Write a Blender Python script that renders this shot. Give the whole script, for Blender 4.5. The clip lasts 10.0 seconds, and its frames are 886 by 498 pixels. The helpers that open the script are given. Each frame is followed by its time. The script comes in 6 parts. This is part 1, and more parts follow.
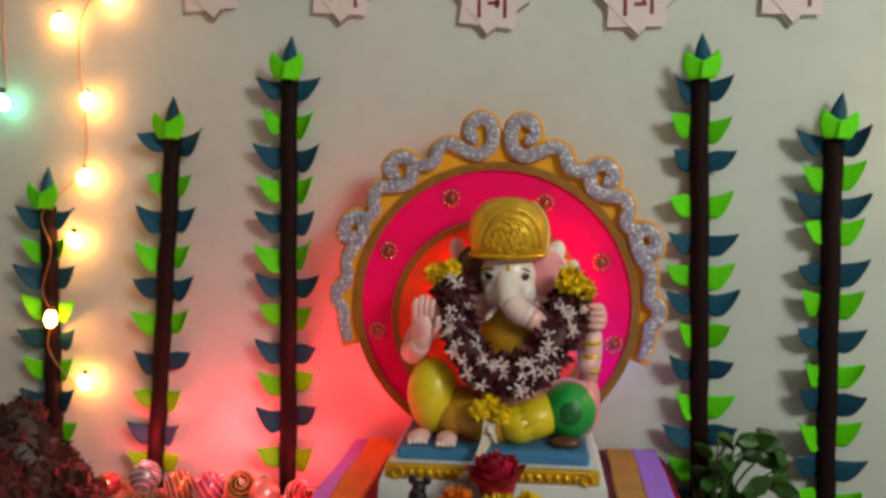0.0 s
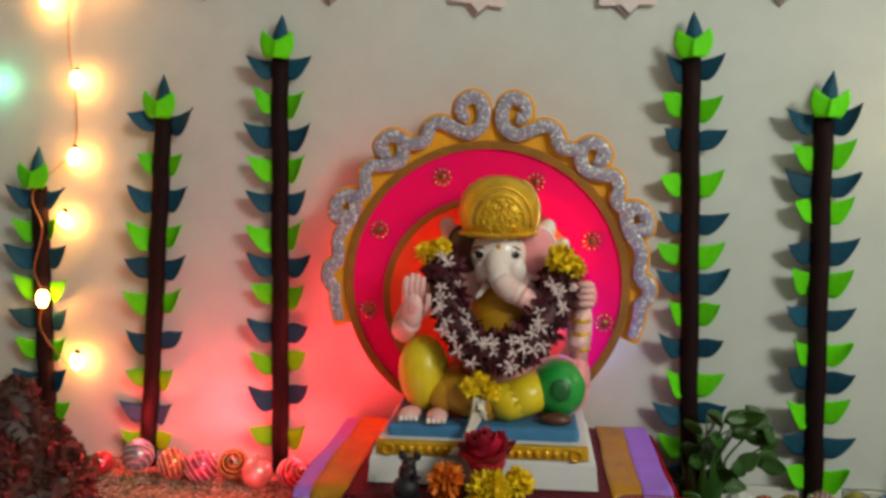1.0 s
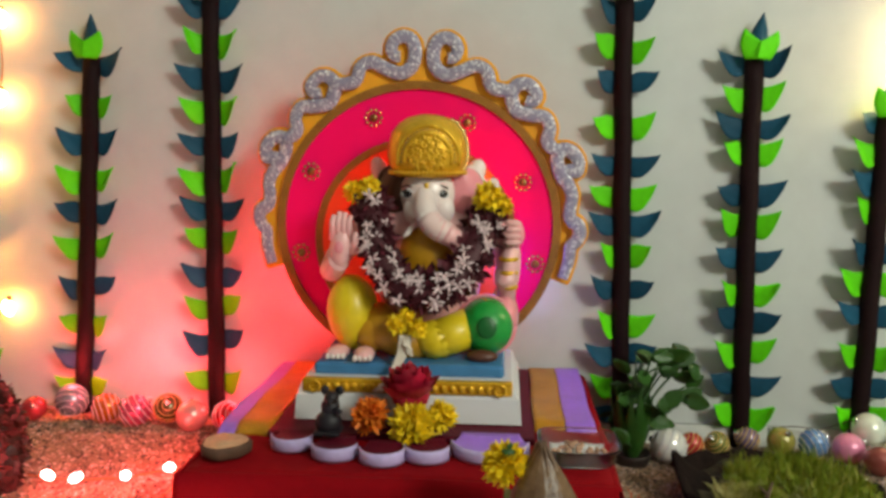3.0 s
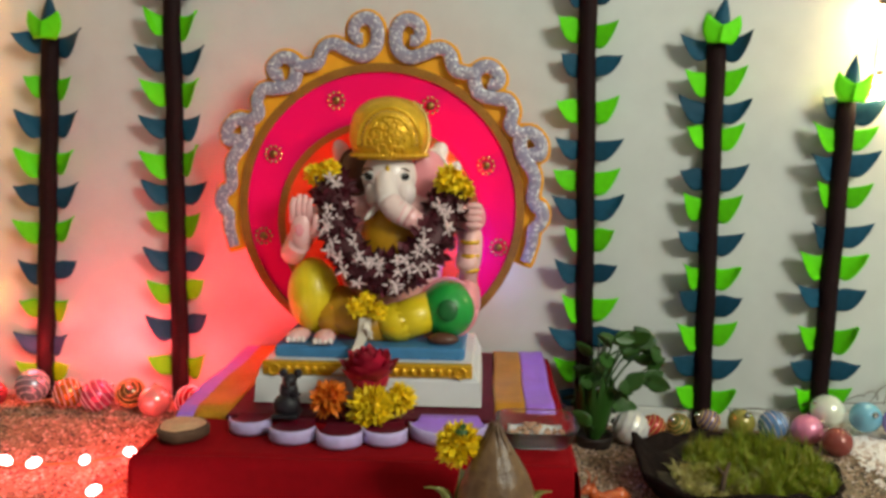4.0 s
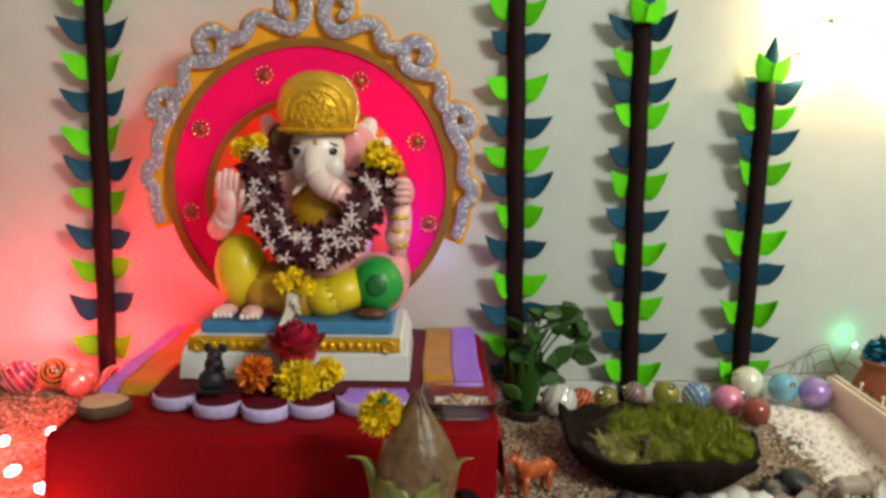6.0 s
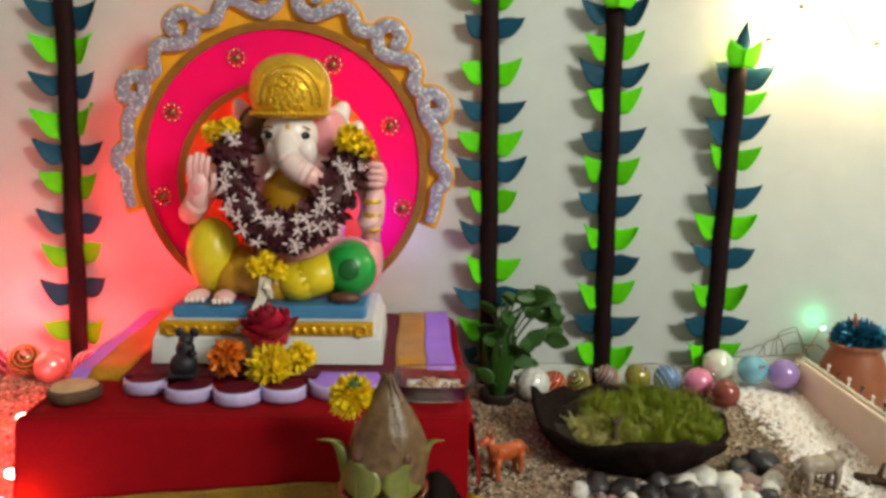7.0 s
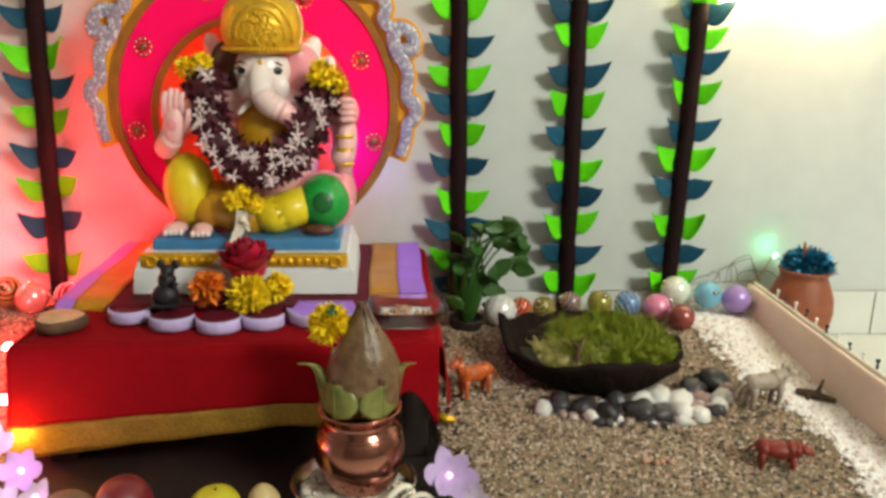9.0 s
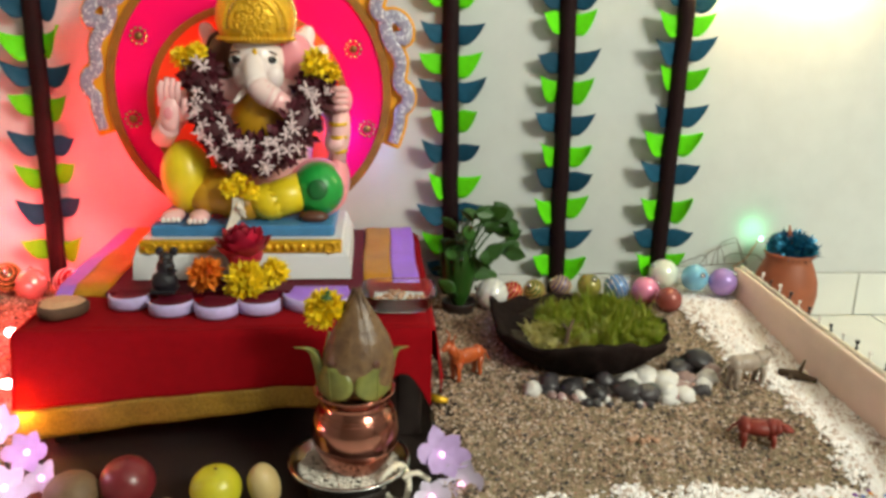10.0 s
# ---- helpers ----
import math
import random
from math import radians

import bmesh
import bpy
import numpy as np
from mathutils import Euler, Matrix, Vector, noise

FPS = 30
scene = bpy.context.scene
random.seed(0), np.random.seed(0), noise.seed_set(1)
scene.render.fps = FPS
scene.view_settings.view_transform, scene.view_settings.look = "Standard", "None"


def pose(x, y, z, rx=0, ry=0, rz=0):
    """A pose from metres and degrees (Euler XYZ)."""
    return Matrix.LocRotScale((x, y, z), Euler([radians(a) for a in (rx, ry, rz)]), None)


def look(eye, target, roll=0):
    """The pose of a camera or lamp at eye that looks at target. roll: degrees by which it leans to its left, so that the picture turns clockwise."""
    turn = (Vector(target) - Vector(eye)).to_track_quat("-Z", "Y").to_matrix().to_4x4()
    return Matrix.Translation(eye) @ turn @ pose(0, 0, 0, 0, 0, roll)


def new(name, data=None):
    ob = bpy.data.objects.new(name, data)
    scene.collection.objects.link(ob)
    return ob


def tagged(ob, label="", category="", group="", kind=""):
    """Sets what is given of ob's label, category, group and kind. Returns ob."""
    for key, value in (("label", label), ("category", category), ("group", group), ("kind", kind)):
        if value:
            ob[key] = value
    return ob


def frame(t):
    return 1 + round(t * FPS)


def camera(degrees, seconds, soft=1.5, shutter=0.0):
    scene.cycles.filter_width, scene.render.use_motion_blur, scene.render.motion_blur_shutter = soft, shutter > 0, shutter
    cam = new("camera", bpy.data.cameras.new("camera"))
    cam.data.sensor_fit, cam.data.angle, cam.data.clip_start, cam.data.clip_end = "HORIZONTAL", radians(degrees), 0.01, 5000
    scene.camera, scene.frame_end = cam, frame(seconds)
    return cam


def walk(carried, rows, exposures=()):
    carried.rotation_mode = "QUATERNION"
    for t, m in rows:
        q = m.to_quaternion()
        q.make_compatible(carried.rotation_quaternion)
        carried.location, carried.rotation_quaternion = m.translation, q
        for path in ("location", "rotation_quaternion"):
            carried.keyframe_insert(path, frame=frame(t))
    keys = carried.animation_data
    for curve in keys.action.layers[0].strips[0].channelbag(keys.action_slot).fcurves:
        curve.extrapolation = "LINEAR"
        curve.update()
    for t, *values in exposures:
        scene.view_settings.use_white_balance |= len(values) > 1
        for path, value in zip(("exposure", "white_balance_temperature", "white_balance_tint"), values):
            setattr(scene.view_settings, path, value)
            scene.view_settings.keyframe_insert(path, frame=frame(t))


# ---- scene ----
cam = camera(57.2, 10.0, soft=3.2)
PATH = [
    (0, (0.071, -1.492, 0.657), (-0.158, 0.491, 0.522), 0.2),
    (0.5, (0.076, -1.491, 0.651), (-0.151, 0.49, 0.498), 0.1),
    (1, (0.08, -1.494, 0.647), (-0.139, 0.486, 0.475), 0.2),
    (1.5, (0.094, -1.494, 0.637), (-0.115, 0.486, 0.443), 0.2),
    (2, (0.114, -1.492, 0.625), (-0.079, 0.487, 0.411), 0.3),
    (2.5, (0.132, -1.492, 0.612), (-0.04, 0.487, 0.379), 0.3),
    (4, (0.18, -1.488, 0.596), (0.076, 0.489, 0.315), 0.5),
    (4.5, (0.19, -1.491, 0.591), (0.116, 0.487, 0.304), 0.6),
    (5, (0.195, -1.491, 0.587), (0.158, 0.486, 0.291), 0.7),
    (5.5, (0.202, -1.493, 0.581), (0.198, 0.484, 0.28), 0.8),
    (7, (0.219, -1.498, 0.577), (0.296, 0.47, 0.232), 1.1),
    (7.5, (0.225, -1.507, 0.574), (0.317, 0.457, 0.209), 1.1),
    (8, (0.229, -1.522, 0.574), (0.337, 0.433, 0.167), 1.1),
    (8.5, (0.226, -1.535, 0.582), (0.354, 0.407, 0.119), 1.1),
    (9, (0.216, -1.546, 0.594), (0.367, 0.38, 0.078), 1.3),
    (9.5, (0.213, -1.557, 0.604), (0.376, 0.359, 0.055), 1.3),
    (10, (0.217, -1.573, 0.609), (0.382, 0.34, 0.048), 1.2),
]
walk(cam, [(t, look(eye, target, roll)) for t, eye, target, roll in PATH], [(0, -0.41), (2.5, -0.15), (5, -0.02), (7.5, 0.10), (10, 0.30)])

# ---- world and lamps ----
world = bpy.data.worlds.new("room_air")
scene.world = world
world.use_nodes = True
world.node_tree.nodes["Background"].inputs[0].default_value = (0.9, 0.95, 1.0, 1)
world.node_tree.nodes["Background"].inputs[1].default_value = 0.010


def lamp(name, kind, where, watts, col, size=0.02, aim=None, size_y=None):
    data = bpy.data.lights.new(name, kind)
    data.energy, data.color = watts, col
    if kind == "AREA":
        data.shape, data.size, data.size_y = "RECTANGLE", size, size_y or size
    else:
        data.shadow_soft_size = size
    ob = new(name, data)
    ob.matrix_world = look(where, aim) if aim else pose(*where)
    return ob


# tube light on the east wall, an added fill behind the camera for room bounce, then the festoon bulbs
lamp("tube_light", "AREA", (2.15, -2.95, 2.15), 129, (0.97, 0.985, 0.835), 1.5, (-0.25, 0, 1.25), 0.75)
lamp("bounce_fill", "AREA", (0.1, -1.9, 2.6), 1.2, (1.0, 0.96, 0.88), 0.5, (0.1, -1.0, 0))
LEFT_BULBS = [(-0.832, 0.979), (-0.78, 0.831), (-0.79, 0.686), (-0.815, 0.565), (-0.80, 0.29), (-0.735, 1.03)]
RED_BULBS = [(-0.386, -0.268, 0.085), (-0.444, -0.301, 0.083), (-0.388, -0.387, 0.074), (-0.517, -0.317, 0.083), (-0.326, -0.429, 0.068), (-0.443, -0.441, 0.068), (-0.563, -0.316, 0.085), (-0.310, -0.515, 0.072)]
for rx_, ry_, rz_ in RED_BULBS[:3]:
    lamp("red_bulb_and_fill", "POINT", (rx_, ry_ + 0.005, rz_ + 0.04), 0.42, (1.0, 0.05, 0.06), 0.012)
# Assumed unseen source behind the disc for the red glow at its left.
lamp("red_bulb_and_fill", "POINT", (-0.185, -0.035, 0.33), 0.65, (1.0, 0.05, 0.06), 0.01)
# Fills with no bulbs of their own, added to spread red along the wall.
for rx_, rz_, w_ in ((-0.330, 0.150, 0.75), (-0.330, 0.340, 0.34), (-0.485, 0.200, 1.05), (-0.650, 0.190, 0.95)):
    lamp("red_bulb_and_fill", "POINT", (rx_, -0.070, rz_), w_, (1.0, 0.05, 0.06), 0.02)
lamp("red_bulb_and_fill", "POINT", (-0.298, -0.535, 0.100), 0.12, (1.0, 0.03, 0.05), 0.008)
# Unseen blue lamps added to tint the disc purple and the wall lavender.
lamp("blue_tint_fill", "POINT", (0.140, -0.150, 0.395), 0.24, (0.12, 0.10, 1.0), 0.01)
lamp("blue_tint_fill", "POINT", (0.215, -0.050, 0.340), 0.05, (0.35, 0.40, 1.0), 0.01)
lamp("yellow_bulb_light", "POINT", (-0.264, -0.566, 0.076), 0.34, (1.0, 0.45, 0.06), 0.006)
# A second unseen red source, assumed higher up behind the disc.
lamp("red_bulb_and_fill", "POINT", (-0.195, -0.035, 0.46), 0.75, (1.0, 0.06, 0.07), 0.01)
# Unseen red pair added behind the idol to brighten the pink disc.
BACK_FILL = [(-0.062, -0.132, 0.505), (0.108, -0.134, 0.530)]
for rx_, ry_, rz_ in BACK_FILL:
    lamp("red_bulb_and_fill", "POINT", (rx_, ry_ + 0.004, rz_), 0.30, (1.0, 0.08, 0.06), 0.006)
RIGHT_BULBS = [(0.852, 0.682), (1.05, 0.68), (0.850, 0.80), (1.13, 0.70), (1.09, 0.76), (0.96, 0.78), (0.905, 0.74)]
lamp("warm_bulb_light", "POINT", (0.850, -0.085, 0.700), 0.09, (1.0, 0.50, 0.13), 0.012)
lamp("warm_bulb_light", "POINT", (1.030, -0.110, 0.710), 0.50, (1.0, 0.74, 0.34), 0.015)
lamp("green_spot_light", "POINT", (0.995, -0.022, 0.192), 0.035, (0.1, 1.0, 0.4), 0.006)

# ---- materials ----


def mat(name, col, rough=0.6, metal=0.0, var=0.18, scale=60.0, bump=0.15, spec=0.5, coat=0.0, sheen=0.0,
        emit=0.0, random=0.0, island=0.0, depth=0.002, trans=0.0, alpha=1.0, two=None):
    m = bpy.data.materials.new(name)
    m.use_nodes = True
    nt = m.node_tree
    N, L = nt.nodes, nt.links
    b = N["Principled BSDF"]
    b.inputs["Roughness"].default_value = rough
    b.inputs["Metallic"].default_value = metal
    b.inputs["Specular IOR Level"].default_value = spec
    b.inputs["Coat Weight"].default_value = coat
    b.inputs["Coat Roughness"].default_value = 0.15
    b.inputs["Sheen Weight"].default_value = sheen
    b.inputs["Transmission Weight"].default_value = trans
    tc = N.new("ShaderNodeTexCoord")
    n1 = N.new("ShaderNodeTexNoise")
    n1.inputs["Scale"].default_value, n1.inputs["Detail"].default_value = scale, 6
    n2 = N.new("ShaderNodeTexNoise")
    n2.inputs["Scale"].default_value, n2.inputs["Detail"].default_value = scale / 9, 3
    L.new(tc.outputs["Object"], n1.inputs["Vector"])
    L.new(tc.outputs["Object"], n2.inputs["Vector"])
    mixn = N.new("ShaderNodeMath")
    mixn.operation = "ADD"
    L.new(n1.outputs["Fac"], mixn.inputs[0])
    L.new(n2.outputs["Fac"], mixn.inputs[1])
    half = N.new("ShaderNodeMath")
    half.operation, half.use_clamp = "MULTIPLY_ADD", True
    half.inputs[1].default_value, half.inputs[2].default_value = 1.3, -0.8
    L.new(mixn.outputs[0], half.inputs[0])
    mx = N.new("ShaderNodeMix")
    mx.data_type = "RGBA"
    lo = [c * (1 - var) for c in col]
    hi = [min(1, c * (1 + var)) for c in (two or col)]
    mx.inputs["A"].default_value, mx.inputs["B"].default_value = (*lo, 1), (*hi, 1)
    L.new(half.outputs[0], mx.inputs["Factor"])
    out = mx.outputs["Result"]
    if random or island:
        hsv = N.new("ShaderNodeHueSaturation")
        src = N.new("ShaderNodeObjectInfo" if random else "ShaderNodeNewGeometry")
        rr = N.new("ShaderNodeMapRange")
        k = random or island
        rr.inputs["To Min"].default_value, rr.inputs["To Max"].default_value = 1 - k, 1 + k
        L.new(src.outputs["Random" if random else "Random Per Island"], rr.inputs["Value"])
        L.new(rr.outputs["Result"], hsv.inputs["Value"])
        L.new(out, hsv.inputs["Color"])
        out = hsv.outputs["Color"]
    L.new(out, b.inputs["Base Color"])
    if bump:
        bp = N.new("ShaderNodeBump")
        bp.inputs["Strength"].default_value, bp.inputs["Distance"].default_value = bump, depth
        L.new(n1.outputs["Fac"], bp.inputs["Height"])
        L.new(bp.outputs["Normal"], b.inputs["Normal"])
    if emit:
        b.inputs["Emission Color"].default_value = (*col, 1)
        b.inputs["Emission Strength"].default_value = emit
    return m


def speckled(name, cols, rough=0.7, metal=0.0):
    """A material whose joined pieces each take one of a few colours."""
    m = mat(name, cols[0], rough, metal)
    nt = m.node_tree
    g = nt.nodes.new("ShaderNodeNewGeometry")
    r = nt.nodes.new("ShaderNodeValToRGB")
    r.color_ramp.interpolation = "CONSTANT"
    for i, c in enumerate(cols):
        e = r.color_ramp.elements[i] if i < 2 else r.color_ramp.elements.new(i / len(cols))
        e.position, e.color = i / len(cols), (*c, 1)
    nt.links.new(g.outputs["Random Per Island"], r.inputs["Fac"])
    nt.links.new(r.outputs["Color"], nt.nodes["Principled BSDF"].inputs["Base Color"])
    return m


def glitter(name, lo, hi, scale=300.0):
    m = mat(name, lo, 0.5, 0.15, bump=0)
    nt = m.node_tree
    tc = nt.nodes.new("ShaderNodeTexCoord")
    v = nt.nodes.new("ShaderNodeTexVoronoi")
    v.inputs["Scale"].default_value = scale
    r = nt.nodes.new("ShaderNodeValToRGB")
    r.color_ramp.elements[0].color, r.color_ramp.elements[1].color = (*lo, 1), (*hi, 1)
    r.color_ramp.elements[0].position, r.color_ramp.elements[1].position = 0.62, 0.92
    bp = nt.nodes.new("ShaderNodeBump")
    bp.inputs["Strength"].default_value, bp.inputs["Distance"].default_value = 1.0, 0.003
    nt.links.new(tc.outputs["Object"], v.inputs["Vector"])
    nt.links.new(v.outputs["Color"], r.inputs["Fac"])
    nt.links.new(v.outputs["Color"], bp.inputs["Height"])
    nt.links.new(r.outputs["Color"], nt.nodes["Principled BSDF"].inputs["Base Color"])
    nt.links.new(bp.outputs["Normal"], nt.nodes["Principled BSDF"].inputs["Normal"])
    return m


